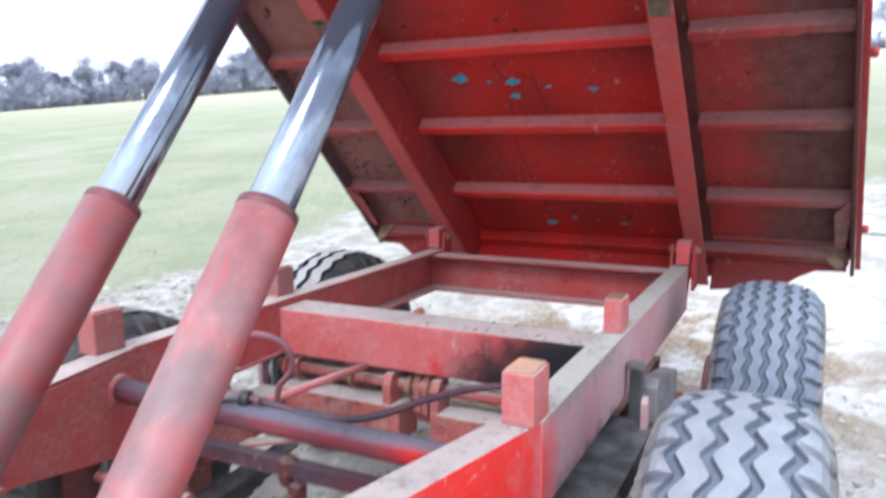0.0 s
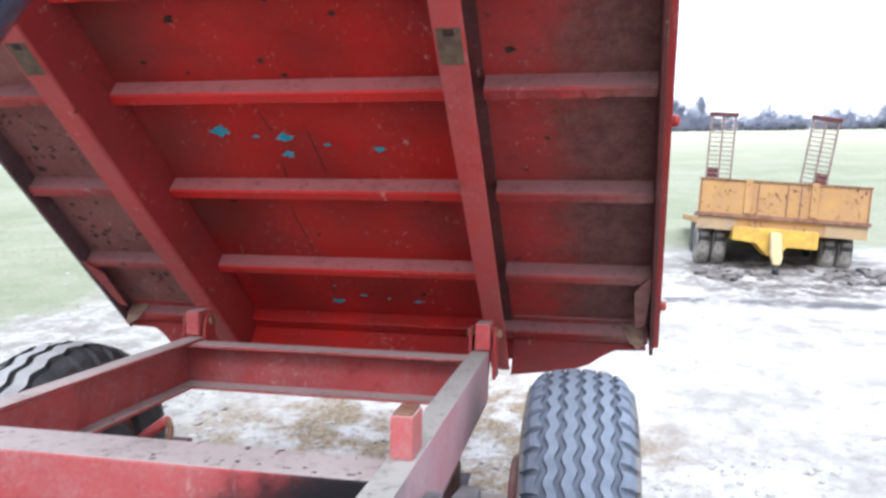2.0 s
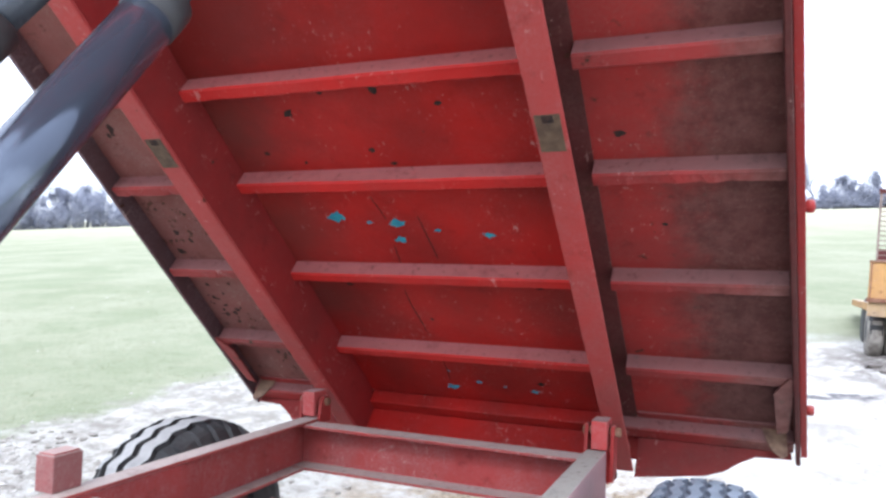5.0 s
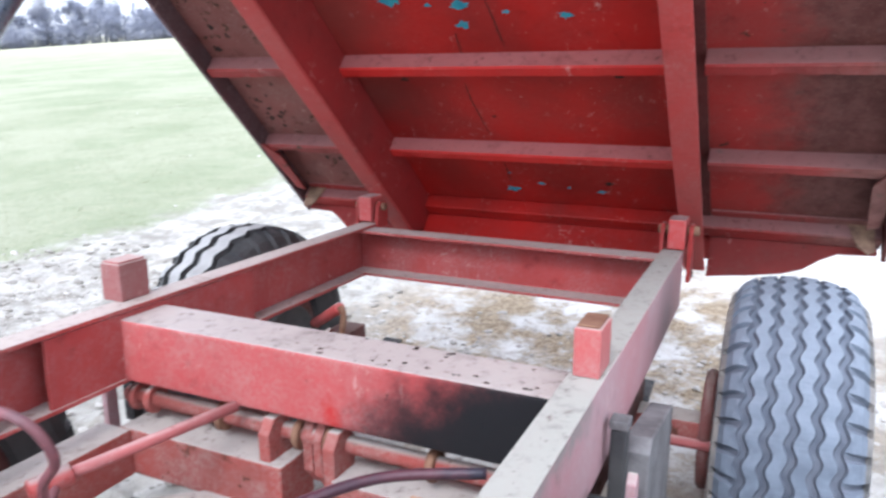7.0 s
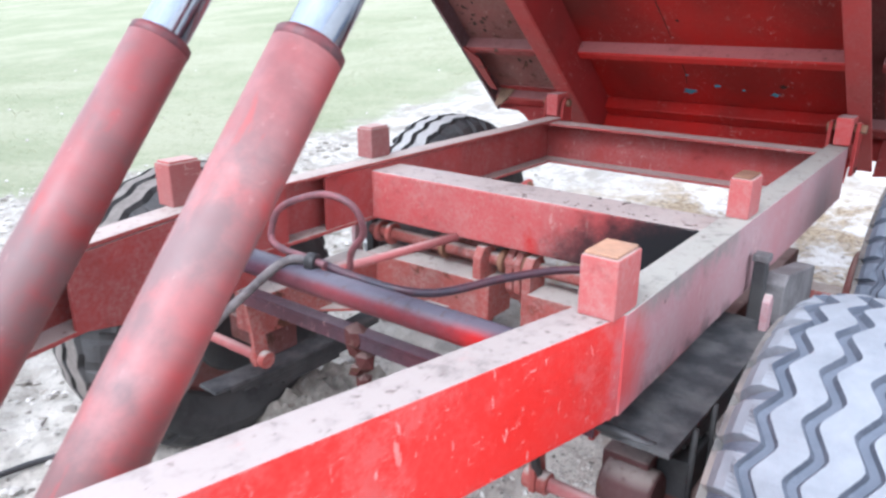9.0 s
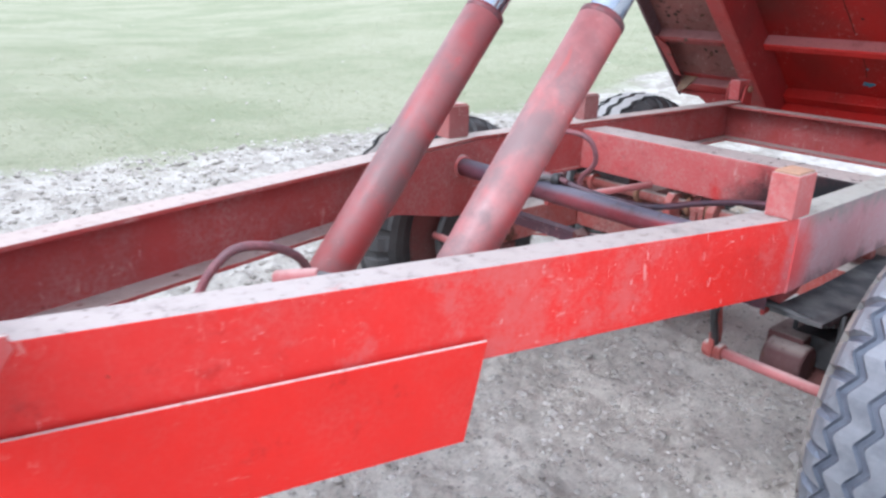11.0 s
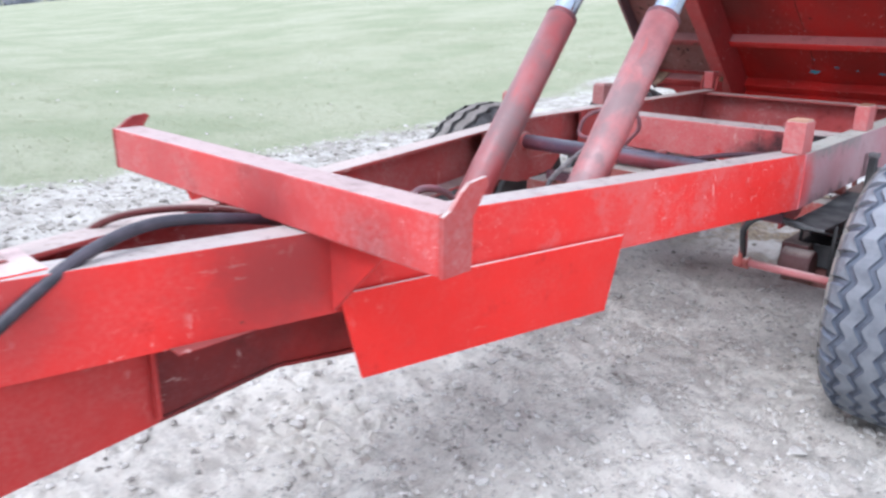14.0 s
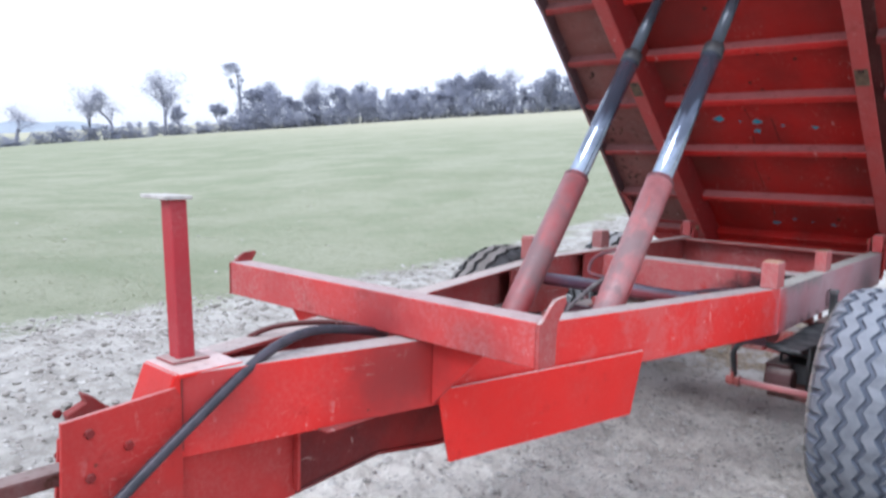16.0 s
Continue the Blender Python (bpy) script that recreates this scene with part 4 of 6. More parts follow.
# ---- axles, bogie and brakes ----
part("cross_tube", rod((-0.62, 1.325, 0.900), (0.62, 1.325, 0.900), 0.033, seg=24), mat_oily, trailer, "oil-blackened cross tube")
part("tube_flange", rod((-0.585, 1.325, 0.900), (-0.545, 1.325, 0.900), 0.044, seg=24, cap=0.006), mat_red, trailer)
part("angle_bar", box(-0.46, 0.62, 1.375, 1.415, 0.762, 0.770, 0.002), mat_dark_bar, trailer, "oily dusty angle bar")
part("angle_bar_web", box(-0.46, 0.62, 1.375, 1.381, 0.730, 0.7615, 0.001), mat_dark_bar, trailer)
bm = bmesh.new()
for k, (x, y, z, size) in enumerate(((-0.02, 1.39, 0.755, 0.034), (-0.035, 1.395, 0.715, 0.030), (-0.005, 1.40, 0.690, 0.030), (-0.035, 1.40, 0.655, 0.026), (-0.015, 1.405, 0.625, 0.022), (-0.025, 1.41, 0.595, 0.015))):
    lump(bm, (x, y, z), size, 900 + k, 1.1)
part("hanging_clip", bm, mat_edge, trailer, "clotted dark brown chain end")
part("brake_shaft", rod((-0.64, 2.11, 0.738), (0.62, 2.11, 0.738), 0.022), mat_frame_dirty, trailer, "dusty brake cross shaft")
for x in (-0.60, -0.545, -0.30, -0.06, 0.03, 0.30):
    part("shaft_clamp", rod((x - 0.010, 2.11, 0.738), (x + 0.010, 2.11, 0.738), 0.040, cap=0.004), mat_frame_dirty if x < -0.5 else mat_rust, trailer)
for x, y, w in ((-0.125, 2.085, 0.016), (-0.035, 2.135, 0.014), (0.060, 2.085, 0.016), (0.005, 2.12, 0.012)):
    low = 0.46 if w > 0.015 else 0.60
    bm = add_prism(bmesh.new(), [(y - 0.045, 0.75), (y - 0.02, 0.785), (y + 0.03, 0.785), (y + 0.05, 0.75), (y + 0.045, low + 0.06), (y, low), (y - 0.04, low + 0.05)], w * 2,
                   Matrix.Translation((x - w, 0, 0)) @ ZYX, 0.004)
    part("hanger_plate", bm, mat_frame_dirty, trailer, "dirty red hanger plate")
for s in (1, -1):
    part("bogie_cross_box", box(min(s * 0.07, s * 0.60), max(s * 0.07, s * 0.60), 2.03, 2.165, 0.55, 0.68, 0.006), mat_frame_dirty, trailer, "dust-topped bogie box member")
    low = 0.55 if s < 0 else 0.50
    near, wide = (0.555, 0.665) if s < 0 else (0.588, 0.690)
    part("bogie_arm", box(min(s * near, s * wide), max(s * near, s * wide), 1.50, 2.029, low, low + 0.13, 0.006), mat_frame_dirty if s < 0 else mat_arm, trailer)
    part("bogie_arm", box(min(s * 0.50, s * 0.60), max(s * 0.50, s * 0.60), 2.166, 3.15, 0.52, 0.64, 0.006), mat_under, trailer)
    d = Vector((s * 0.40, 0.34, 0))
    ang = math.atan2(d.y, d.x)
    bm = box(0, d.length, -0.03, 0.03, 0.552, 0.562, 0.002, Matrix.Translation((s * -0.585, 1.76, 0)) @ Matrix.Rotation(ang, 4, "Z")) if s > 0 else None
    if bm:
        part("diagonal_brace", bm, mat_frame_dirty, trailer)
part("pull_rod", rod((-0.37, 1.70, 0.765), (-0.22, 2.06, 0.80), 0.014), mat_camshaft, trailer, "thin dusty red pull rod")
part("pull_rod_clevis", rod((-0.40, 1.63, 0.758), (-0.366, 1.71, 0.766), 0.023, cap=0.004), mat_red, trailer)
AXLES, TYRE_R = (1.62, 3.055), 0.507
for y in AXLES:
    for s in (1, -1):
        part("stub_axle", box(min(s * 0.58, s * 0.86), max(s * 0.58, s * 0.86), y - 0.05, y + 0.05, TYRE_R - 0.055, TYRE_R + 0.033, 0.008), mat_under if y < 2 else mat_frame_dirty, trailer, "mud-caked stub axle")


def leaf_arc(x, y, length, w, z, sag, thick=0.011):
    """One curved spring leaf, low in the middle."""
    bm = bmesh.new()
    rows = []
    for k in range(13):
        v = -1 + k / 6
        zz = z + sag * v * v
        rows.append([bm.verts.new((x + dx, y + v * length, zz + dz)) for dx, dz in ((-w, 0), (w, 0), (w, thick), (-w, thick))])
    for a, b in zip(rows, rows[1:]):
        for k in range(4):
            bm.faces.new((a[k], a[(k + 1) % 4], b[(k + 1) % 4], b[k]))
    bm.faces.new(rows[0][::-1])
    bm.faces.new(rows[-1])
    return bm


for s in (1, -1):
    for y in AXLES:
        sx, yc, zc = (s * 0.685, y + 0.17, 0.715) if y < 2 and s > 0 else (s * 0.550, y + 0.05, 0.455)
        pack = part("leaf_spring", leaf_arc(sx, yc, 0.37, 0.070 if sx > 0.65 else 0.04, zc - 0.012, 0.012), mat_spring, trailer, "grimy dark leaf spring")
        for k in range(1, 6):
            part("leaf", leaf_arc(sx, yc, 0.37 - 0.05 * k, 0.067 if sx > 0.65 else 0.038, zc - 0.012 - 0.0125 * k, 0.012 * (1 - k / 7) ** 2), mat_blackwall, pack)
        if sx > 0.65:
            part("spring_seat", box(sx - 0.046, sx + 0.07, y - 0.07, y + 0.07, TYRE_R + 0.034, zc - 0.083, 0.006), mat_blackwall, pack)
            for dy in (-0.06, 0.06):
                for dx in (-0.048, 0.072):
                    part("u_bolt", rod((sx + dx, y + dy, 0.50), (sx + dx, y + dy, zc - 0.004), 0.007, seg=8), mat_blackwall, pack)
        part("brake_camshaft", rod((s * 0.455, y - 0.18, 0.532), (s * 0.84, y - 0.18, 0.532), 0.016), mat_camshaft, trailer, "dusty pink brake camshaft")
        part("brake_backplate", rod((s * 0.80, y, TYRE_R), (s * 0.835, y, TYRE_R), 0.19, seg=32, cap=0.01), mat_under if s > 0 else mat_blackwall, trailer)
        bm = add_prism(bmesh.new(), [(y - 0.21, 0.515), (y - 0.155, 0.515), (y - 0.165, 0.60), (y - 0.20, 0.72), (y - 0.225, 0.715), (y - 0.21, 0.60)], 0.016, Matrix.Translation((s * 0.47 - 0.008, 0, 0)) @ ZYX, 0.003)
        part("slack_adjuster", bm, mat_frame_dirty, trailer)
        part("camshaft_collar", rod((s * 0.44, y - 0.18, 0.532), (s * 0.50, y - 0.18, 0.532), 0.026, cap=0.004), mat_frame_dirty, trailer)
    part("centre_hanger", add_prism(bmesh.new(), [(2.21, 0.50), (2.60, 0.45), (2.60, 0.765), (2.25, 0.835), (2.21, 0.815)], 0.058, Matrix.Translation((s * 0.724 - 0.029, 0, 0)) @ ZYX, 0.006), mat_steel, trailer, "dusty grey spring rocker box")
    part("rail_bracket", box(s * 0.70 - 0.022, s * 0.70 + 0.012, 2.155, 2.19, 0.62, 0.885, 0.006), mat_blackwall, trailer, "dark upright bracket on the rail")
    part("bracket_cap", box(s * 0.70 - 0.025, s * 0.70 + 0.016, 2.150, 2.195, 0.8855, 0.906, 0.004), mat_steel, trailer)
    part("bracket_ear", add_prism(bmesh.new(), [(2.10, 0.60), (2.14, 0.60), (2.14, 0.80), (2.12, 0.82), (2.10, 0.80)], 0.02, Matrix.Translation((s * 0.735 - 0.01, 0, 0)) @ ZYX, 0.004), mat_rail, trailer)
part("pivot_boss", rod((0.60, 1.50, 0.560), (0.715, 1.50, 0.560), 0.056, seg=28, cap=0.008), mat_arm, trailer, "grimy round pivot boss")
part("brake_lever", hose([(0.72, 1.44, 0.715), (0.60, 1.42, 0.735), (0.52, 1.40, 0.728), (0.485, 1.385, 0.69), (0.478, 1.39, 0.65), (0.475, 1.42, 0.58), (0.47, 1.44, 0.535)], 0.012, 8), mat_black, trailer, "short black hose to the brake")


# ---- wheels ----
def tyre_mesh(kind, dark_wall=False):
    """A tyre about the x axis: ribs between sunk zigzag grooves, notched shoulders, round sidewalls. kind: wide, fine or block."""
    blocky = kind == "block"
    pitches, per = {"wide": 32, "fine": 42, "block": 30}[kind], 12
    N = pitches * per
    half, R = 0.170, TYRE_R
    grooves = {"wide": (-0.106, -0.036, 0.036, 0.106), "fine": (-0.110, -0.056, 0.0, 0.056, 0.110), "block": (-0.085, 0.0, 0.085)}[kind]
    gw, depth, amp = {"wide": (0.0100, 0.013, 0.0125), "fine": (0.0092, 0.012, 0.0066), "block": (0.012, 0.020, 0.010)}[kind]
    cols = [(-half, "edge"), (-half + 0.016, "rim"), (-half + 0.032, "solid")]
    for g in grooves:
        cols += [(g - gw * 1.3, "top"), (g - gw * 0.7, "low"), (g + gw * 0.7, "low"), (g + gw * 1.3, "top")]
    cols += [(half - 0.032, "solid"), (half - 0.016, "rim"), (half, "edge")]
    cut = (0, 1, 2, 3) if blocky else (0, 1, 2)
    wall = [(0.118, 0.285), (0.150, 0.30), (0.180, 0.36), (0.188, 0.40), (0.182, 0.432)]
    prof = [(-x, r, "wall") for x, r in wall] + [(x, None, k) for x, k in cols] + [(x, r, "wall") for x, r in wall[::-1]]
    rnd = random.Random(len(kind))
    worn = [rnd.uniform(0, 0.0004) for _ in range(N)]
    verts, faces, mats = [], [], []
    for i in range(N):
        th = 2 * math.pi * i / N
        ph = (i % per) / per
        tri = math.sin(2 * math.pi * (ph + 0.25)) * amp if kind == "fine" else max(-0.85, min(0.85, 4 * abs(ph - 0.5) - 1)) * amp * 1.2
        for x, r, k in prof:
            ph2 = (i + (per // 2 if x > 0 else 0)) % per
            notch = ph2 in cut
            if k == "wall":
                xx, rr = x, r
            elif k in ("edge", "rim"):
                xx = x
                rr = R - (0.064 if k == "edge" else 0.038) - ((0.030 if blocky else 0.024) if notch else 0.0)
            elif k == "solid":
                xx, rr = x, R - 0.0265 - ((0.018 if blocky else 0.016) if notch else 0.0)
            else:
                xx = x + tri
                rr = R - 0.036 * (x / half) ** 2 - (depth if k == "low" else worn[i])
            verts.append((xx, rr * math.cos(th), rr * math.sin(th)))
    n = len(prof)
    for i in range(N):
        for j in range(n - 1):
            faces.append((i * n + j, i * n + j + 1, ((i + 1) % N) * n + j + 1, ((i + 1) % N) * n + j))
            ka, kb = prof[j][2], prof[j + 1][2]
            ph2 = (i + (per // 2 if prof[j][0] > 0 else 0)) % per
            if "wall" in (ka, kb) or (blocky and prof[j][0] < -0.10):
                mats.append(2)
            elif "low" in (ka, kb) or (("rim" in (ka, kb) or "solid" in (ka, kb)) and ph2 in cut):
                mats.append(1)
            else:
                mats.append(0)
    mesh = bpy.data.meshes.new("tyre")
    mesh.from_pydata(verts, [], faces)
    mesh.polygons.foreach_set("material_index", mats)
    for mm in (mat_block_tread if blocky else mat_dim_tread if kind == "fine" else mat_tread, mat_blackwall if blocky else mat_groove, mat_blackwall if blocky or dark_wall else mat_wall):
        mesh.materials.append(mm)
    return mesh


def revolve(profile, seg=40):
    bm = bmesh.new()
    loops = [[bm.verts.new((x, r * math.cos(2 * math.pi * k / seg), r * math.sin(2 * math.pi * k / seg))) for k in range(seg)] for x, r in profile]
    for lo, hi in zip(loops, loops[1:]):
        for k in range(seg):
            bm.faces.new((lo[k], lo[(k + 1) % seg], hi[(k + 1) % seg], hi[k])).smooth = True
    return bm


tyre_meshes = {k: tyre_mesh(k) for k in ("wide", "fine", "block")}
tyre_meshes["dark"] = tyre_mesh("block", True)
tyre_meshes["dark"].materials[0] = mat_brown_tread
for s in (1, -1):
    for n, y in enumerate(AXLES):
        kind = ("fine" if n else "wide") if s > 0 else ("block" if n else "dark")
        wheel = part("wheel", revolve([(-0.13, 0.08), (-0.13, 0.27), (-0.125, 0.292), (-0.10, 0.27), (-0.02, 0.25), (0.02, 0.24), (0.05, 0.12), (0.10, 0.11), (0.105, 0.0)]), mat_red if s > 0 else mat_under, trailer, "muddy red steel wheel")
        wheel.location = (s * 1.022 + 0.012, y, TYRE_R + 0.003)
        wheel.rotation_euler = (0.3 * n + 0.7 * s, 0, 0 if s > 0 else math.pi)
        t = new("tyre", tyre_meshes[kind])
        t.parent = wheel
        tagged(t, "black block-tread tyre, dust on its blocks" if kind == "block" else "muddy block-tread tyre" if kind == "dark" else "dusty grey tyre with worn zigzag tread")

# ---- hoses ----
part("hydraulic_hose", hose([(-0.10, 1.345, 0.943), (0.0, 1.36, 0.925), (0.132, 1.38, 0.915), (0.20, 1.45, 0.905), (0.27, 1.60, 0.91), (0.36, 1.76, 0.905), (0.52, 1.86, 0.90)], 0.0105), mat_hose_maroon, trailer, "slack black hydraulic hose")
part("hydraulic_hose", hose([(-0.22, 0.90, 0.60), (-0.226, 1.05, 0.71), (-0.278, 1.15, 0.78), (-0.24, 1.25, 0.865), (-0.17, 1.31, 0.938), (-0.10, 1.345, 0.943)], 0.0115), mat_hose_dusty, trailer, "dust-grey hydraulic hose")
part("looped_hose", hose([(-0.06, 1.335, 0.944), (-0.127, 1.335, 0.950), (-0.22, 1.34, 0.952), (-0.281, 1.36, 0.965), (-0.265, 1.37, 1.03), (-0.205, 1.38, 1.068), (-0.120, 1.40, 1.092), (-0.050, 1.42, 1.072), (-0.045, 1.45, 1.0), (-0.11, 1.47, 0.93), (-0.15, 1.50, 0.86), (-0.30, 1.62, 0.79)], 0.0088), mat_hose_red, trailer, "looped maroon hydraulic hose")
part("hose_clip", rod((-0.115, 1.33, 0.944), (-0.088, 1.335, 0.944), 0.022, cap=0.003), mat_black, trailer)
part("drawbar_hose", hose([(0.02, -0.40, 0.97), (0.075, -0.56, 1.018), (0.075, -0.74, 1.042), (0.10, -0.90, 1.012), (0.115, -1.06, 0.922), (0.115, -1.28, 0.765), (0.13, -1.50, 0.60), (0.15, -1.70, 0.46)], 0.0135), mat_hose, trailer, "thick black drawbar hose")
part("thin_hose", hose([(0.0, -0.40, 0.97), (-0.03, -0.52, 1.012), (-0.06, -0.64, 1.03), (-0.11, -0.74, 1.020), (-0.145, -0.80, 0.985), (-0.155, -0.84, 0.93)], 0.009), mat_edge, trailer)
part("ram_hose", hose([(-0.13, 0.10, 0.70), (-0.145, 0.13, 0.80), (-0.145, 0.165, 0.865), (-0.14, 0.23, 0.915), (-0.14, 0.32, 0.905), (-0.15, 0.40, 0.86), (-0.18, 0.45, 0.80)], 0.012), mat_hose_red, trailer, "dusty maroon painted hose")
part("hose_coupling", rod((-0.10, 0.31, 0.835), (-0.015, 0.385, 0.852), 0.021, cap=0.005), mat_camshaft, trailer, "dusty pink hose coupling")
part("coupling_pipe", hose([(-0.02, 0.38, 0.850), (0.03, 0.41, 0.848), (0.08, 0.44, 0.842), (0.12, 0.47, 0.82), (0.14, 0.49, 0.76)], 0.016), mat_steel, trailer, "dust-grey pipe at the ram foot")

part("brake_pull_rod", rod((-0.66, 3.03, 0.655), (-0.43, 2.86, 0.80), 0.020, cap=0.004), mat_red, trailer, "red rod with a bent end")
part("rod_end_clip", hose([(-0.43, 2.86, 0.80), (-0.41, 2.85, 0.78), (-0.415, 2.85, 0.73), (-0.42, 2.85, 0.70)], 0.012, 8), mat_rust, trailer)

# ---- raised body ----
ANG = radians(41)
body_pose = Matrix(((1, 0, 0, 0.016), (0, -math.cos(ANG), -math.sin(ANG), 3.627), (0, math.sin(ANG), -math.cos(ANG), 1.313), (0, 0, 0, 1)))
FRONT, BACK = 3.95, -0.50


def half_width(v):
    return 1.192 + 0.062 * max(0.0, 1.876 - v)


XWV = Matrix(((1, 0, 0, 0), (0, 0, 1, 0), (0, 1, 0, 0), (0, 0, 0, 1)))
bm = add_prism(bmesh.new(), [(-0.655, BACK), (0.655, BACK), (0.655, FRONT), (-0.655, FRONT)], -0.006, None, 0)
body = part("tipping_body", bm, mat_sheet, trailer, "raised red steel body seen from below")
body.matrix_basis = body_pose
for s in (1, -1):
    pts = [(s * 0.6555, BACK), (s * half_width(BACK), BACK), (s * half_width(1.876), 1.876), (s * half_width(FRONT), FRONT), (s * 0.6555, FRONT)]
    part("floor_sheet", add_prism(bmesh.new(), pts, -0.006, None, 0), mat_dull if s > 0 else mat_peel, body, "dull brown-red floor sheet" if s > 0 else "peeling pink-red floor sheet with rust spots")
    # open channel: web on the inner side, lips turned outwards
    # web painted darker and flange paler, as the light would leave them
    beam = part("long_beam", box(min(s * 0.610, s * 0.622), max(s * 0.610, s * 0.622), -0.462, FRONT, 0.001, 0.2215, 0.003), mat_web, body, "web of the longitudinal channel beam, shade painted in as dark maroon")
    part("beam_flange", box(min(s * 0.610, s * 0.695), max(s * 0.610, s * 0.695), -0.462, FRONT, 0.222, 0.235, 0.004), mat_flange, beam, "dusty red bottom flange painted in a lit tone")
    part("beam_lip", box(min(s * 0.6225, s * 0.695), max(s * 0.6225, s * 0.695), -0.462, FRONT, 0.001, 0.011, 0.002), mat_edge, body)
    part("worn_patch", box(s * 0.652 - 0.034, s * 0.652 + 0.034, 1.28, 1.40, 0.2352, 0.2375, 0.001), mat_patch, body, "bare brown wear patch")
    part("rust_hole", box(s * 0.652 - 0.014, s * 0.652 + 0.016, 1.375, 1.397, 0.2377, 0.2386, 0.0), mat_hole, body)
    for v0, v1 in ((BACK, 1.876), (1.876, FRONT)):
        a, c = half_width(v0), half_width(v1)
        d = math.atan2(c - a, v1 - v0)
        bm = box(-0.009, 0.009, 0, math.hypot(c - a, v1 - v0), 0.0005, 0.10 if s > 0 else 0.085, 0.004, Matrix.Translation((s * (a - 0.009), v0, 0)) @ Matrix.Rotation(-s * d, 4, "Z"))
        part("side_rail", bm, mat_edge if s > 0 else mat_side, body)
        bm = box(-0.012, 0.012, 0, math.hypot(c - a, v1 - v0), -0.55, 0.06, 0.003, Matrix.Translation((s * (a + 0.014), v0, 0)) @ Matrix.Rotation(-s * d, 4, "Z"))
        part("side_panel", bm, mat_beam, body, "red steel dropside")


def rib(x0, x1, v, ragged):
    """A folded rib across the floor, its lower edge dented and eaten away by rust."""
    bm = bmesh.new()
    rows = []
    n = max(2, int((x1 - x0) / 0.02))
    for k in range(n + 1):
        x = x0 + (x1 - x0) * k / n
        a = noise.fractal(Vector((x * 9.0, v * 13.0, 1.0)), 0.8, 2.0, 3)
        eaten = ragged * max(0.0, a * 1.6 - 0.1)
        dent = 0.003 * noise.noise(Vector((x * 5.0, v * 7.0, 4.0)))
        prof = [(v + 0.024, 0.001), (v + 0.024 + dent, 0.064), (v + 0.018 + dent, 0.071 + dent), (v - 0.018 + dent, 0.072 + dent - 0.4 * eaten), (v - 0.024 + eaten, 0.066 - 0.4 * eaten), (v - 0.024 + eaten * 0.6, 0.001)]
        rows.append([bm.verts.new((x, p, w)) for p, w in prof])
    for a, b in zip(rows, rows[1:]):
        for k in range(6):
            bm.faces.new((a[k], a[(k + 1) % 6], b[(k + 1) % 6], b[k]))
    bm.faces.new(rows[0][::-1])
    bm.faces.new(rows[-1])
    return bm


RIBS = (0.036, 0.545, 1.030, 1.440, 1.895, 2.40, 2.87, 3.34, 3.92)
for v in RIBS:
    hw = half_width(v) - 0.021
    for x0, x1, mm in ((-0.608, 0.608, mat_rib), (0.697, hw, mat_rib_dull), (-hw, -0.697, mat_rib_dull)):
        part("floor_rib", rib(x0, x1, v, 0.006 if mm == mat_rib else 0.022), mm, body)
part("rear_rib", box(-0.608, 0.608, -0.46, -0.39, 0.001, 0.07, 0.008), mat_sheet, body)
for s in (1, -1):
    hw = half_width(-0.4) - 0.021
    part("rear_rib", box(min(s * 0.62, s * hw), max(s * 0.62, s * hw), -0.46, -0.39, 0.001, 0.07, 0.008), mat_rib_dull, body)
part("rear_cross_plate", box(-0.699, 0.600, -0.474, -0.466, 0.001, 0.30, 0.002), mat_sheet, body, "red rear cross plate")
part("tail_plate", box(-0.80, 0.72, BACK - 0.012, BACK - 0.002, -0.5, 0.15, 0.002), mat_dull, body, "dented rear plate")
for s in (1, -1):
    pts = [(s * 0.70, 0.001), (s * 1.30, 0.001), (s * 1.305, 0.092), (s * 1.17, 0.098), (s * 1.11, 0.133), (s * 1.05, 0.180), (s * 0.98, 0.207), (s * 0.85, 0.231), (s * 0.70, 0.252)]
    part("rear_outrigger", add_prism(bmesh.new(), pts, 0.008, Matrix.Translation((0, -0.472, 0)) @ XWV, 0.001), mat_out, body, "tapered brown-red outrigger plate")
    part("outrigger_lip", box(min(s * 0.70, s * 1.285), max(s * 0.70, s * 1.285), -0.388, -0.352, 0.001, 0.012, 0.002), mat_rib_dull, body)
    pts = [(s * 1.19, 0.004), (s * 1.285, 0.004), (s * 1.287, 0.125), (s * 1.262, 0.140), (s * 1.225, 0.105)]
    part("corner_patch", add_prism(bmesh.new(), pts, 0.007, Matrix.Translation((0, -0.386, 0)) @ XWV, 0.001), mat_tan, body, "tan rusty corner plate")
    pts = [(s * 1.245, -0.30), (s * 1.285, -0.28), (s * 1.292, 0.07), (s * 1.275, 0.085), (s * 1.225, -0.02)]
    part("corner_brace", add_prism(bmesh.new(), pts, 0.008, Matrix.Translation((0, 0, 0.074)), 0.001), mat_rib_dull, body, "bent diagonal corner brace")
part("ram_mount_tube", rod((-0.60, 2.33, 0.17), (0.60, 2.33, 0.17), 0.04), mat_rib, body)
for v in (0.86, -0.22):
    part("side_latch", rod((half_width(v) + 0.026, v, 0.01), (half_width(v) + 0.052, v, 0.01), 0.020, cap=0.006), mat_beam, body)
rnd = random.Random(4)
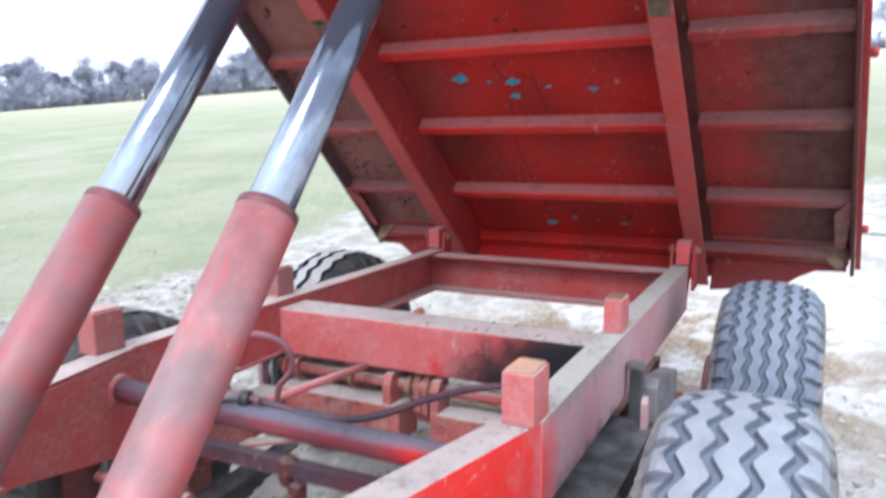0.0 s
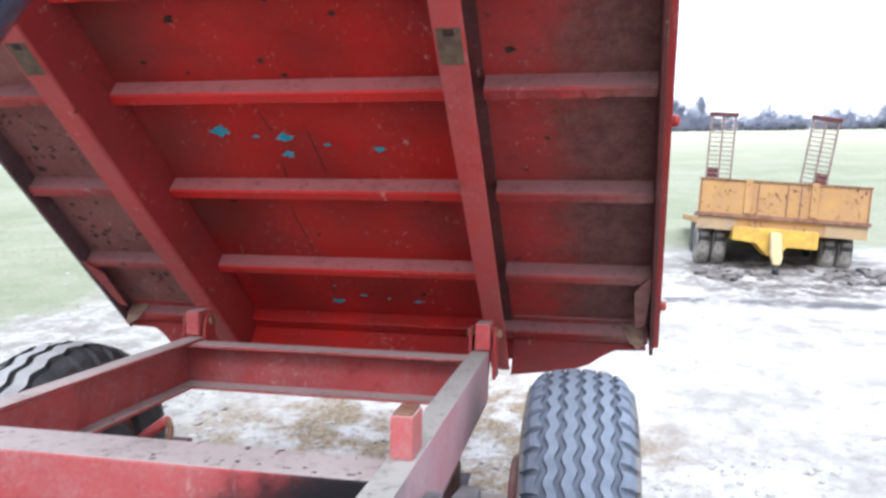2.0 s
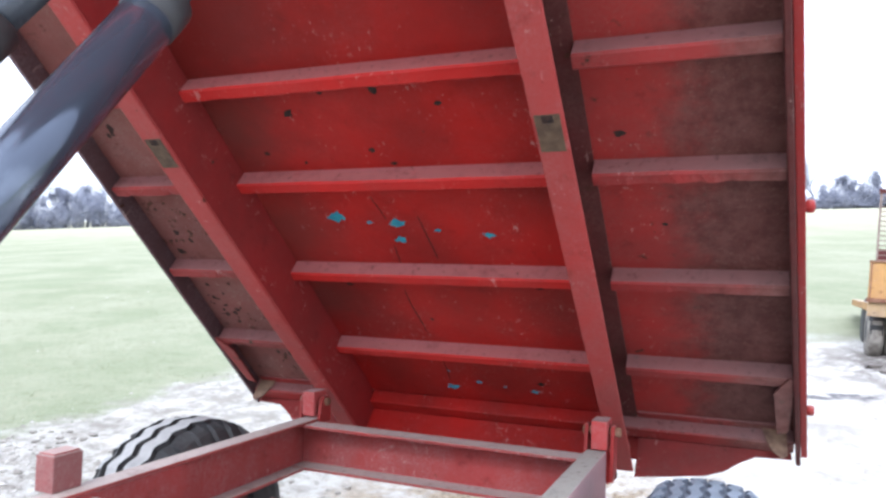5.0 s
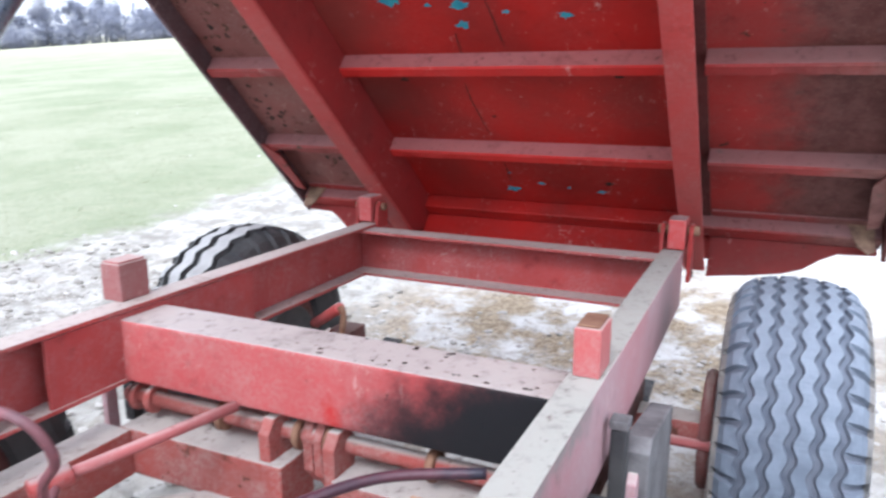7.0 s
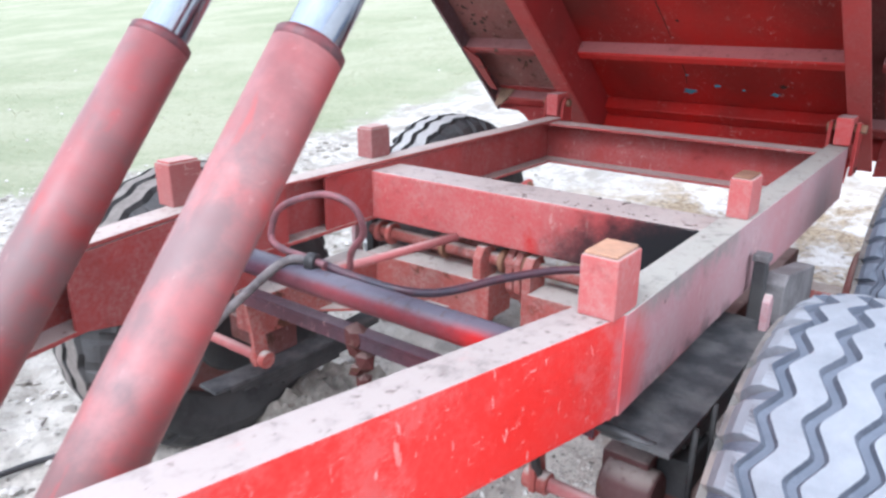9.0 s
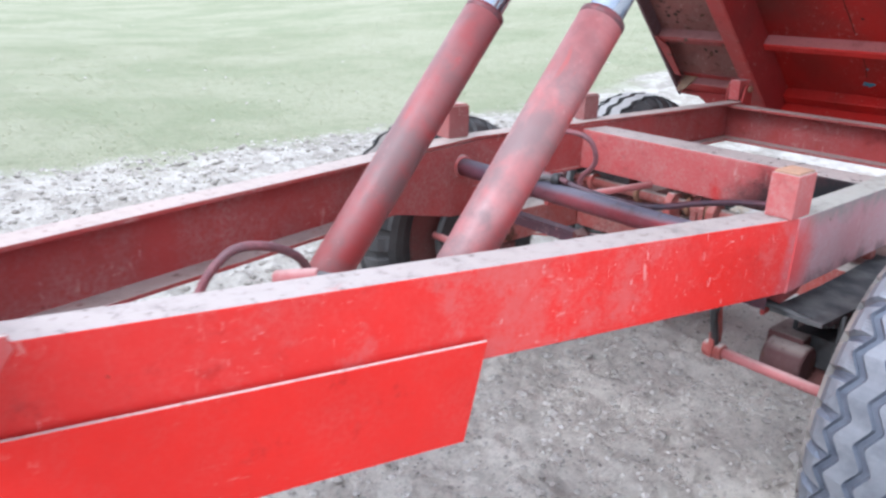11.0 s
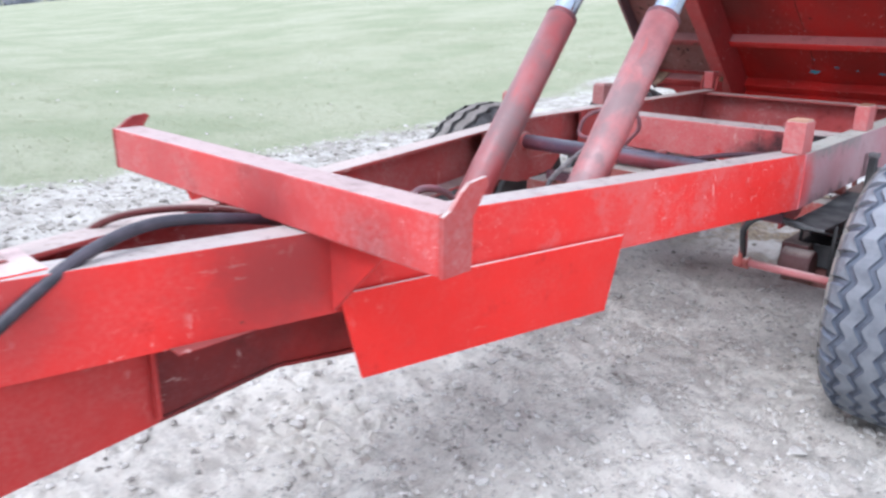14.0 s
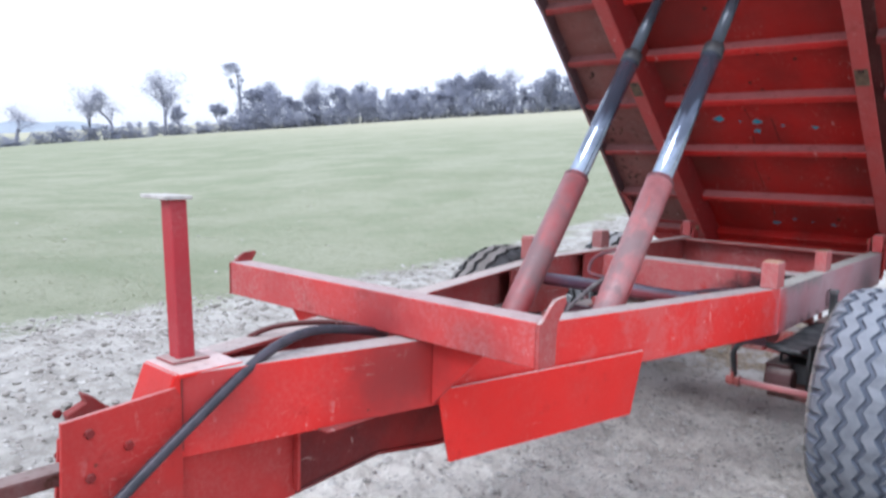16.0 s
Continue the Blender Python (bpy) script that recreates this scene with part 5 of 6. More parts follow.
for x, v, r in ((-0.285, 0.85, 0.036), (-0.045, 0.81, 0.028), (-0.055, 0.73, 0.022), (0.30, 0.755, 0.020), (-0.155, 0.82, 0.011), (0.11, 0.775, 0.010), (-0.124, -0.267, 0.026), (0.020, -0.213, 0.013), (0.14, -0.235, 0.009), (0.276, -0.252, 0.015), (-0.11, -0.14, 0.006)):
    n = 15
    x, v = x - 0.022, v - 0.026
    pts = [(x + r * rnd.uniform(0.35, 1.3) * 1.25 * math.cos(6.283 * k / n), v + r * rnd.uniform(0.3, 1.1) * math.sin(6.283 * k / n)) for k in range(n)]
    part("paint_flake", add_prism(bmesh.new(), pts, 0.0015, None, 0), mat_blue, body, "spot where blue undercoat shows")
for x, v, r in ((-0.277, 1.323, 0.024), (0.066, 1.39, 0.024), (0.266, 1.319, 0.014), (-0.449, 1.159, 0.014), (-0.022, 1.152, 0.014), (0.037, 1.093, 0.012), (0.794, 1.169, 0.020), (-0.394, 0.452, 0.018), (0.428, 0.471, 0.020), (-0.122, 1.392, 0.012),
                (-0.304, 1.11, 0.010), (0.309, -0.192, 0.018), (-0.082, 0.24, 0.010), (-0.16, 1.75, 0.018), (0.30, 2.1, 0.020), (-0.3, 2.6, 0.016), (0.9, 0.80, 0.012), (0.98, 1.7, 0.014)):
    n = 8
    x, v = x - 0.015, v - 0.022
    pts = [(x + r * rnd.uniform(0.5, 1.2) * math.cos(6.283 * k / n), v + r * rnd.uniform(0.4, 0.9) * math.sin(6.283 * k / n)) for k in range(n)]
    part("rust_hole", add_prism(bmesh.new(), pts, 0.0012, None, 0), mat_hole, body, "dark rusted-through spot")


def crack(points, wide):
    """A thin dark split in the paint along a short line, thinner at its ends."""
    bm = bmesh.new()
    last = None
    n = len(points) - 1
    for k, (x, v) in enumerate(points):
        w = wide * (0.35 + 0.65 * math.sin(math.pi * (k + 0.3) / (n + 0.6)))
        pair = (bm.verts.new((x - w, v, 0.0011)), bm.verts.new((x + w, v, 0.0011)))
        if last:
            bm.faces.new((last[0], last[1], pair[1], pair[0]))
        last = pair
    return bm


for line in (((-0.126, 0.921), (-0.120, 0.890), (-0.114, 0.866), (-0.104, 0.81)), ((0.029, 0.824), (0.034, 0.75), (0.039, 0.66), (0.043, 0.596)), ((-0.118, 0.668), (-0.123, 0.60), (-0.126, 0.57)),
             ((-0.163, 0.409), (-0.166, 0.32), (-0.155, 0.20), (-0.150, 0.105)), ((-0.139, -0.077), (-0.137, -0.16), (-0.146, -0.237)), ((0.31, 0.73), (0.36, 0.735), (0.42, 0.75))):
    part("paint_crack", crack(line, 0.0028), mat_hole, body)
for cx, cv, n, spread in ((-1.17, 0.63, 9, 0.05), (-1.23, 0.30, 10, 0.06), (-1.16, 0.16, 9, 0.06), (-1.04, -0.08, 6, 0.05), (-1.25, 0.88, 6, 0.05), (-1.08, 0.36, 4, 0.07), (-1.15, 1.30, 5, 0.06)):
    for _ in range(n):
        x, v, r = cx + rnd.gauss(0, spread * 0.7), cv + rnd.gauss(0, spread), 0.005 + 0.012 * rnd.random() ** 2
        if abs(x) > half_width(v) - 0.03:
            continue
        pts = [(x + r * rnd.uniform(0.5, 1.2) * math.cos(1.047 * k), v + 1.4 * r * rnd.uniform(0.5, 1.1) * math.sin(1.047 * k)) for k in range(6)]
        part("rust_hole", add_prism(bmesh.new(), pts, 0.0012, None, 0), mat_hole, body)

# ---- yellow plant trailer behind ----
YX, YY = 3.70, 10.9
yz = ground_z(YX, YY, False)
plant = tagged(new("plant_trailer"), "yellow plant trailer with raised loading ramps", "trailer")
plant.matrix_basis = pose(YX - 0.15, YY, yz - 0.02, 0, 3.0, -4) @ Matrix.Diagonal((0.9, 1, 1, 1))
head_board = part("headboard", box(-1.17, 1.17, -0.05, 0.05, 0.72, 1.17, 0.01), mat_yellow, plant, "rust-stained yellow headboard")
for x in (-0.48, 0.42):
    part("headboard_post", box(x - 0.05, x + 0.05, -0.082, -0.052, 0.74, 1.20, 0.006), mat_yellow, head_board, "wide upright yellow stiffener")
for x in (-1.15, -0.34, 0.06, 0.24, 1.15):
    part("panel_seam", box(x - 0.008, x + 0.008, -0.062, -0.052, 0.73, 1.165, 0.002), mat_rust, head_board)
part("headboard_rail", box(-1.19, 1.19, -0.10, 0.055, 0.675, 0.725, 0.008), mat_rust, head_board, "rusty folded steel rail")
part("top_rail", box(-1.18, 1.18, -0.07, 0.06, 1.171, 1.19, 0.004), mat_rust, head_board)
part("lower_panel", box(-1.16, 1.16, -0.04, 0.04, 0.50, 0.674, 0.006), mat_yellow, head_board, "lower yellow panel, worn to bare metal")
for x0, x1 in ((-1.168, -0.62), (0.60, 1.168)):
    part("mud_band", box(x0, x1, -0.056, -0.042, 0.50, 0.67, 0.004), mat_mud_yellow, head_board, "mud-splashed end of the panel")
part("deck", box(-1.15, 1.15, 0.06, 3.6, 0.56, 0.66, 0.01), mat_yellow, plant)
part("chassis_nose", add_prism(bmesh.new(), [(-0.66, 0.56), (0.50, 0.56), (0.50, 0.33), (0.10, 0.33), (-0.05, 0.20), (-0.16, 0.20), (-0.34, 0.36), (-0.66, 0.38)], 0.6, Matrix.Translation((0, 0.4, 0)) @ Matrix(((1, 0, 0, 0), (0, 0, -1, 0), (0, 1, 0, 0), (0, 0, 0, 1))), 0.01), mat_bright_yellow, plant)
tow = part("tow_bar", add_prism(bmesh.new(), [(-0.17, 0.52), (-0.03, 0.52), (0.02, 0.20), (0.0, 0.10), (-0.10, 0.10), (-0.15, 0.24)], 0.14, Matrix.Translation((0, -0.24, 0)) @ Matrix(((1, 0, 0, 0), (0, 0, -1, 0), (0, 1, 0, 0), (0, 0, 0, 1))), 0.02), mat_cream, plant, "pale yellow tow bar")
part("tow_bar_foot", add_rod(bmesh.new(), (-0.05, -0.31, 0.10), (-0.05, -0.31, -0.02), 0.045, 0.05, 10), mat_blackwall, tow)
for x in (-1.02, -0.79, 0.74, 0.97):
    for y in (1.3, 2.2):
        w = part("wheel", revolve([(-0.10, 0.0), (-0.10, 0.30), (-0.07, 0.36), (0.07, 0.36), (0.10, 0.30), (0.10, 0.0)], 24), mat_blackwall, plant)
        w.location = (x, y - 0.8, 0.36)
        if y < 2:
            part("mud_cake", revolve([(-0.105, 0.16), (-0.105, 0.31), (-0.06, 0.366), (0.06, 0.366), (0.105, 0.31), (0.105, 0.16)], 9), mat_dark_clod, w, "grey mud caked on the tyre").location = (0, -0.012, -0.05)
for x, lean in ((-0.90, 0), (0.44, 6)):
    ramp_ob = part("loading_ramp", box(-0.19, -0.165, -0.02, 0.02, 0, 1.0, 0.003), mat_ramp, plant, "rusty steel ladder ramp")
    ramp_ob.matrix_basis = pose(x, 0.25, 1.10, 0, lean, 0)
    part("ramp_side", box(0.165, 0.19, -0.02, 0.02, 0, 1.0, 0.003), mat_ramp, ramp_ob)
    part("ramp_spine", box(-0.012, 0.012, -0.02, 0.02, 0, 1.0, 0.003), mat_ramp, ramp_ob)
    for k in range(15):
        part("rung", box(-0.165, 0.165, -0.012, 0.012, 0.04 + k * 0.062, 0.053 + k * 0.062, 0.002), mat_ramp, ramp_ob)
    part("ramp_plate", box(-0.163, -0.014 if lean == 0 else 0.0, -0.006, 0.006, 0.02, 0.25, 0.002) if lean == 0 else box(0.014, 0.163, -0.006, 0.006, 0.06, 0.26, 0.002), mat_edge, ramp_ob)
    part("ramp_foot", box(-0.205, 0.205, -0.03, 0.03, 0.955, 1.01, 0.004), mat_edge, ramp_ob)

# ---- trees ----
def leaves(clumps, per, size, rnd, thin=1.0):
    """Small uneven leaf or twig faces scattered in round clumps (centre, radius)."""
    verts, faces = [], []
    for c, r in clumps:
        for _ in range(per):
            d = Vector((rnd.gauss(0, 1), rnd.gauss(0, 1), rnd.gauss(0, 1))).normalized() * r * rnd.uniform(0.35, 1.0)
            p = c + Vector((d.x, d.y, d.z * 0.85))
            a = Vector((rnd.uniform(-1, 1), rnd.uniform(-1, 1), rnd.uniform(-1, 1))).normalized()
            b = a.orthogonal().normalized()
            k = size * rnd.uniform(0.6, 1.5)
            i = len(verts)
            verts += [p + a * k, p + b * k * 0.7 * thin, p - a * k, p - b * k * 0.6 * thin]
            faces.append((i, i + 1, i + 2, i + 3))
    mesh = bpy.data.meshes.new("crown")
    mesh.from_pydata([tuple(v) for v in verts], [], faces)
    return mesh


def tree(name, height, lean, bare, leafy, seed, spread=0.6, from_z=0.25):
    """A tapered trunk with forking limbs; the crown is many small faces in clumps round the limbs, with gaps between."""
    rnd = random.Random(seed)
    root = new(name)
    wood = bmesh.new()
    ends = []

    def limb(p, d, length, r, depth):
        q = p + d * length
        add_rod(wood, p, q, r, r * 0.6, 5)
        if depth < 3:
            ends.append(q)
        if depth == 0:
            return
        for k in range(rnd.randint(2, 3)):
            turn = (d + Vector((rnd.uniform(-1, 1) * spread, rnd.uniform(-1, 1) * spread, rnd.uniform(-0.15, 0.5)))).normalized()
            limb(p + d * length * rnd.uniform(0.55, 1.0), turn, length * rnd.uniform(0.6, 0.85), r * 0.55, depth - 1)
    limb(Vector((0, 0, -0.3)), Vector((lean, 0, 1)).normalized(), height * from_z, height * 0.022, 5 if bare else 4)
    part("trunk", wood, mat_hazed_twig if bare else mat_hazed_bark, root)
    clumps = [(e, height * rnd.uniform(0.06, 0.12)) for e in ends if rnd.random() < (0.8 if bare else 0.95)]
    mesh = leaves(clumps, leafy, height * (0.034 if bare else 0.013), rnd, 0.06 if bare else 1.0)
    mesh.materials.append(mat_hazed_twig if bare else mat_hazed_leaf)
    crown = new("crown", mesh)
    crown.parent = root
    return root


def bush(seed):
    """A dense hedgerow bush: short stems under clumps that reach the ground."""
    rnd = random.Random(seed)
    root = new("hedge_bush")
    wood = bmesh.new()
    clumps = []
    for _ in range(26):
        a, d, z = rnd.uniform(0, 6.283), rnd.uniform(0.2, 2.2), rnd.uniform(0.5, 3.2)
        c = Vector((d * math.cos(a), d * 0.6 * math.sin(a), z * (1 - 0.18 * d)))
        clumps.append((c, rnd.uniform(0.35, 0.8)))
        add_rod(wood, (c.x * 0.4, c.y * 0.4, -0.3), c, 0.05, 0.02, 5)
    part("stem", wood, mat_hazed_bark, root)
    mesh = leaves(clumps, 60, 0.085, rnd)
    mesh.materials.append(mat_hazed_leaf)
    crown = new("crown", mesh)
    crown.parent = root
    return root


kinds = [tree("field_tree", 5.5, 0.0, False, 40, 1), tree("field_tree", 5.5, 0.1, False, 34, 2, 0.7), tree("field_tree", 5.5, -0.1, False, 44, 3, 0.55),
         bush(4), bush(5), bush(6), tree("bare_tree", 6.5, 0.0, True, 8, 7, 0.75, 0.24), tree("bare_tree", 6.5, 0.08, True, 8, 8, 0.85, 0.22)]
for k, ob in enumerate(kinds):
    tagged(ob, ("dense haze-toned hedgerow tree on the field edge", "dense haze-toned hedge bush on the field edge", "leafless winter tree with fine haze-toned twigs")[0 if k < 3 else 1 if k < 6 else 2], "bush" if 2 < k < 6 else "tree", group="hedgerow along the field edge")


def on_skyline(az, dist):
    x, y = -math.sin(radians(az)) * dist + 1.4, math.cos(radians(az)) * dist - 1.0
    return x, y, ground_z(x, y, False)


used = set()


def plant_one(k, az, dist, wide, tall, turn):
    x, y, z = on_skyline(az, dist)
    m = pose(x, y, z - 0.15, 0, 0, turn)
    if k in used:
        ob = copy_thing(kinds[k], m)
    else:
        used.add(k)
        ob = kinds[k]
        ob.matrix_basis = m
    ob.scale = (wide, wide, tall)
    return ob


rnd = random.Random(12)
az = 57.5
while az > -27:
    plant_one(rnd.choice((3, 4, 5)), az, rnd.uniform(122, 127), rnd.uniform(1.1, 1.6), rnd.uniform(1.1, 1.8) * (1.1 if az > 5 else 0.50), rnd.uniform(0, 360))
    if rnd.random() < 0.5 and az > 5:
        k = rnd.choice((0, 1, 2, 0, 1, 2, 6))
        f = rnd.uniform(1.4, 2.1)
        plant_one(k, az + rnd.uniform(-0.5, 0.5), rnd.uniform(124, 132), f * rnd.uniform(0.9, 1.25), f, rnd.uniform(0, 360))
    az -= rnd.uniform(0.5, 0.9)
for az, k, f in ((72.5, 7, 1.12), (68.0, 6, 1.19), (66.5, 7, 1.31), (63.0, 6, 1.50), (61.9, 0, 0.75), (59.2, 1, 0.75), (77, 6, 0.9), (82, 7, 0.9), (-4.2, 6, 1.1)):
    plant_one(k, az, 126, f * 1.8, f * 1.7, az * 37)
# the trees that stand over the low hedge behind the plant trailer
for az, k, wide, tall in ((-4.9, 3, 1.0, 1.25), (-5.5, 4, 1.1, 1.5), (-6.2, 5, 1.1, 1.65), (-6.4, 0, 1.4, 1.45), (-6.9, 3, 1.1, 1.35), (-7.6, 4, 0.9, 1.1), (-7.9, 2, 0.9, 1.85), (-8.2, 5, 0.9, 1.2), (-8.7, 3, 0.8, 0.9),
                          (-12.1, 4, 0.7, 1.1), (-12.5, 5, 0.8, 1.35), (-12.9, 3, 0.7, 1.0), (-13.5, 4, 0.9, 0.85), (-14.1, 5, 0.9, 0.8), (-17.0, 3, 1.2, 1.1), (-19.5, 5, 1.2, 1.2)):
    plant_one(k, az, 125, wide, tall, az * 53)
az = 84.0
while az > 57:
    plant_one(rnd.choice((3, 4, 5)), az, rnd.uniform(123, 128), rnd.uniform(0.8, 1.5), rnd.uniform(0.45, 0.95), rnd.uniform(0, 360))
    az -= rnd.uniform(0.6, 1.3)


def tall_tree():
    """A tall bare stem, clad thinly, with its dense head blown to one side."""
    rnd = random.Random(21)
    root = new("tall_ivy_tree")
    wood = bmesh.new()
    line = [Vector((0, 0, -0.3)), Vector((0.1, 0, 3)), Vector((0.0, 0, 6)), Vector((-0.35, 0, 8.6)), Vector((-0.8, 0, 10.2))]
    for a, b in zip(line, line[1:]):
        add_rod(wood, a, b, 0.34 - 0.022 * a.z, 0.34 - 0.022 * b.z, 6)
    for z, dx, dz in ((4.5, 0.9, 2.0), (5.2, -1.3, 2.6), (6.4, -1.5, 2.0), (7.0, 0.6, 1.8)):
        add_rod(wood, (0, 0, z), (dx, 0.2, z + dz), 0.10, 0.03, 5)
    part("trunk", wood, mat_hazed_bark, root)
    clumps = [(Vector((-0.02 * z + rnd.uniform(-0.3, 0.3), rnd.uniform(-0.3, 0.3), z)), rnd.uniform(0.35, 0.6)) for z in (3.5, 4.6, 5.5, 6.2, 7.0, 7.7, 8.4, 9.0)]
    clumps += [(Vector((-0.7 + rnd.uniform(-1.7, 0.6), rnd.uniform(-0.5, 0.5), 9.9 + rnd.uniform(-0.7, 0.9))), rnd.uniform(0.5, 0.8)) for _ in range(12)]
    clumps += [(Vector((-1.4, 0.2, 7.8)), 0.5), (Vector((-1.5, 0.2, 8.3)), 0.4), (Vector((0.9, 0.2, 6.3)), 0.45), (Vector((-1.2, 0.2, 7.2)), 0.4)]
    mesh = leaves(clumps, 60, 0.11, rnd)
    mesh.materials.append(mat_hazed_leaf)
    crown = new("crown", mesh)
    crown.parent = root
    return root


tall = tagged(tall_tree(), "tall narrow tree with a one-sided head above the hedgerow", "tree")
x, y, z = on_skyline(57.7, 126)
tall.matrix_basis = pose(x, y, z - 0.15, 0, 0, 57)

# low hills far off
verts, faces = [], []
for k in range(81):
    a = radians(45 + k * 0.75)
    d = 1500
    h = 42 + 16 * noise.noise(Vector((k * 0.11, 0, 3))) + 8 * noise.noise(Vector((k * 0.4, 7, 3)))
    for r, z in ((d, -30), (d + 60, h), (d + 500, -30)):
        verts.append((-math.sin(a) * r, math.cos(a) * r, z))
for k in range(80):
    for j in range(2):
        i = k * 3 + j
        faces.append((i, i + 1, i + 4, i + 3))
mesh = bpy.data.meshes.new("far_hills")
mesh.from_pydata(verts, [], faces)
mesh.materials.append(mat_hazed_hill)
tagged(new("far_hills", mesh), "low hazy hills on the horizon", "hills", kind="structure")

# ---- loose stuff on the ground ----
rnd = random.Random(5)


def stuff(name, mat, label, spots, seed):
    bm = bmesh.new()
    for n, (x, y, r, sq) in enumerate(spots):
        lump(bm, (x, y, ground_z(x, y) + r * sq * 0.25), r, seed + n, sq)
    tagged(part(name, bm, mat), label, name.replace("_", " "), kind="stuff")


def dried_mud(cx, cy, wide, deep, high):
    """A low cracked heap of pale dried mud with layered ridges."""
    bm = bmesh.new()
    grid = []
    n = 46
    for j in range(n + 1):
        row = []
        for i in range(n + 1):
            u, v = 2 * i / n - 1, 2 * j / n - 1
            x, y = cx + wide * u + 0.06 * v, cy + deep * v
            fall = max(0.0, 1 - (u * u + v * v) ** 0.9)
            ridge = abs(noise.noise(Vector((x * 7 + y * 5, y * 22 - x * 12, 1.0)))) + 0.5 * noise.noise(Vector((x * 30, y * 30, 4)))
            h = high * fall ** 0.7 + 0.07 * (ridge - 0.2) * min(1, fall * 3)
            row.append(bm.verts.new((x, y, ground_z(x, y) - 0.02 + max(0.0, h))))
        grid.append(row)
    for j in range(n):
        for i in range(n):
            bm.faces.new((grid[j][i], grid[j][i + 1], grid[j + 1][i + 1], grid[j + 1][i]))
    return bm


tagged(part("dried_mud", dried_mud(-0.74, 1.95, 0.27, 0.32, 0.17), mat_dark_clod), "cracked heap of dried mud on the yard", "dried mud")
tagged(part("dried_mud", dried_mud(-0.40, 0.02, 0.34, 0.26, 0.020), mat_ground), "low patch of broken dried mud clods", "dried mud")
pts = [(-1.29, 0.90), (-1.245, 1.10), (-1.13, 1.26), (-1.03, 1.54), (-0.995, 1.69), (-0.965, 1.94)]
tagged(part("ground_hose", hose([(x, y, ground_z(x, y) + 0.018) for x, y in pts], 0.011, 8), mat_black), "black rubber hose lying on the mud", "hose")
lumps = [(YX + x + rnd.uniform(-0.22, 0.22), YY - rnd.uniform(0.05, 0.8), rnd.uniform(0.04, 0.13), 0.5) for x in (-0.95, -0.7, 0.5, 0.75, 0.95, 1.1) for _ in range(9)]
stuff("wet_mud_lumps", mat_wet, "dark wet mud lumps below the plant trailer", lumps, 300)
stuff("mud_clods", mat_clod, "dry mud clods scattered over the yard", [(rnd.uniform(-5.2, 3.0), rnd.uniform(-2.5, 5.0), rnd.uniform(0.006, 0.020) * rnd.choice((1, 1, 1.7)), 0.55) for _ in range(5200)], 100)
stuff("large_clods", mat_clod, "larger broken clods of dried mud", [(rnd.uniform(-5.0, 2.5), rnd.uniform(-2.2, 4.0), rnd.uniform(0.02, 0.04), 0.4) for _ in range(70)], 70000)
stuff("yard_clods", mat_dark_clod, "darker clods churned up beside the trailer", [(rnd.uniform(-5.0, -1.3), rnd.uniform(-1.0, 5.5), rnd.uniform(0.012, 0.042), 0.5) for _ in range(900)], 31000)
stuff("pale_stones", mat_stone, "pale stones trodden into the yard", [(rnd.uniform(-5.5, 4.0), rnd.uniform(-2.0, 9.0), rnd.uniform(0.004, 0.010), 0.5) for _ in range(450)], 4000)
stuff("field_stones", mat_stone, "pale flints lying in the grass", [(-5 - 26 * rnd.random() ** 1.6, rnd.uniform(-2, 34), rnd.uniform(0.014, 0.034), 0.6) for _ in range(170)], 9000)
bm = bmesh.new()
for n in range(320):
    x, y = rnd.gauss(0.1, 0.9), rnd.gauss(4.6, 0.55)
    a, l = rnd.uniform(0, 6.28), rnd.uniform(0.02, 0.07)
    z = ground_z(x, y) + 0.006
    add_rod(bm, (x, y, z), (x + l * math.cos(a), y + l * math.sin(a), ground_z(x + l * math.cos(a), y + l * math.sin(a)) + rnd.uniform(0.004, 0.015)), 0.0018, 0.0014, 3)
tagged(part("straw", bm, mat_straw), "broken straw trodden into brown mud", "straw", kind="stuff")


def island_material(name, tones):
    """Each crumb or blade takes its own tone."""
    m, nt, b = material(name)
    g = nt.nodes.new("ShaderNodeNewGeometry")
    band = nt.nodes.new("ShaderNodeValToRGB")
    while len(band.color_ramp.elements) < len(tones):
        band.color_ramp.elements.new(0.5)
    for k, tone in enumerate(tones):
        band.color_ramp.elements[k].position = k / (len(tones) - 1)
        band.color_ramp.elements[k].color = (*tone, 1)
    nt.links.new(g.outputs["Random Per Island"], band.inputs["Fac"])
    nt.links.new(band.outputs["Color"], b.inputs["Base Color"])
    b.inputs["Roughness"].default_value = 0.95
    b.inputs["Specular IOR Level"].default_value = 0.15
    return m


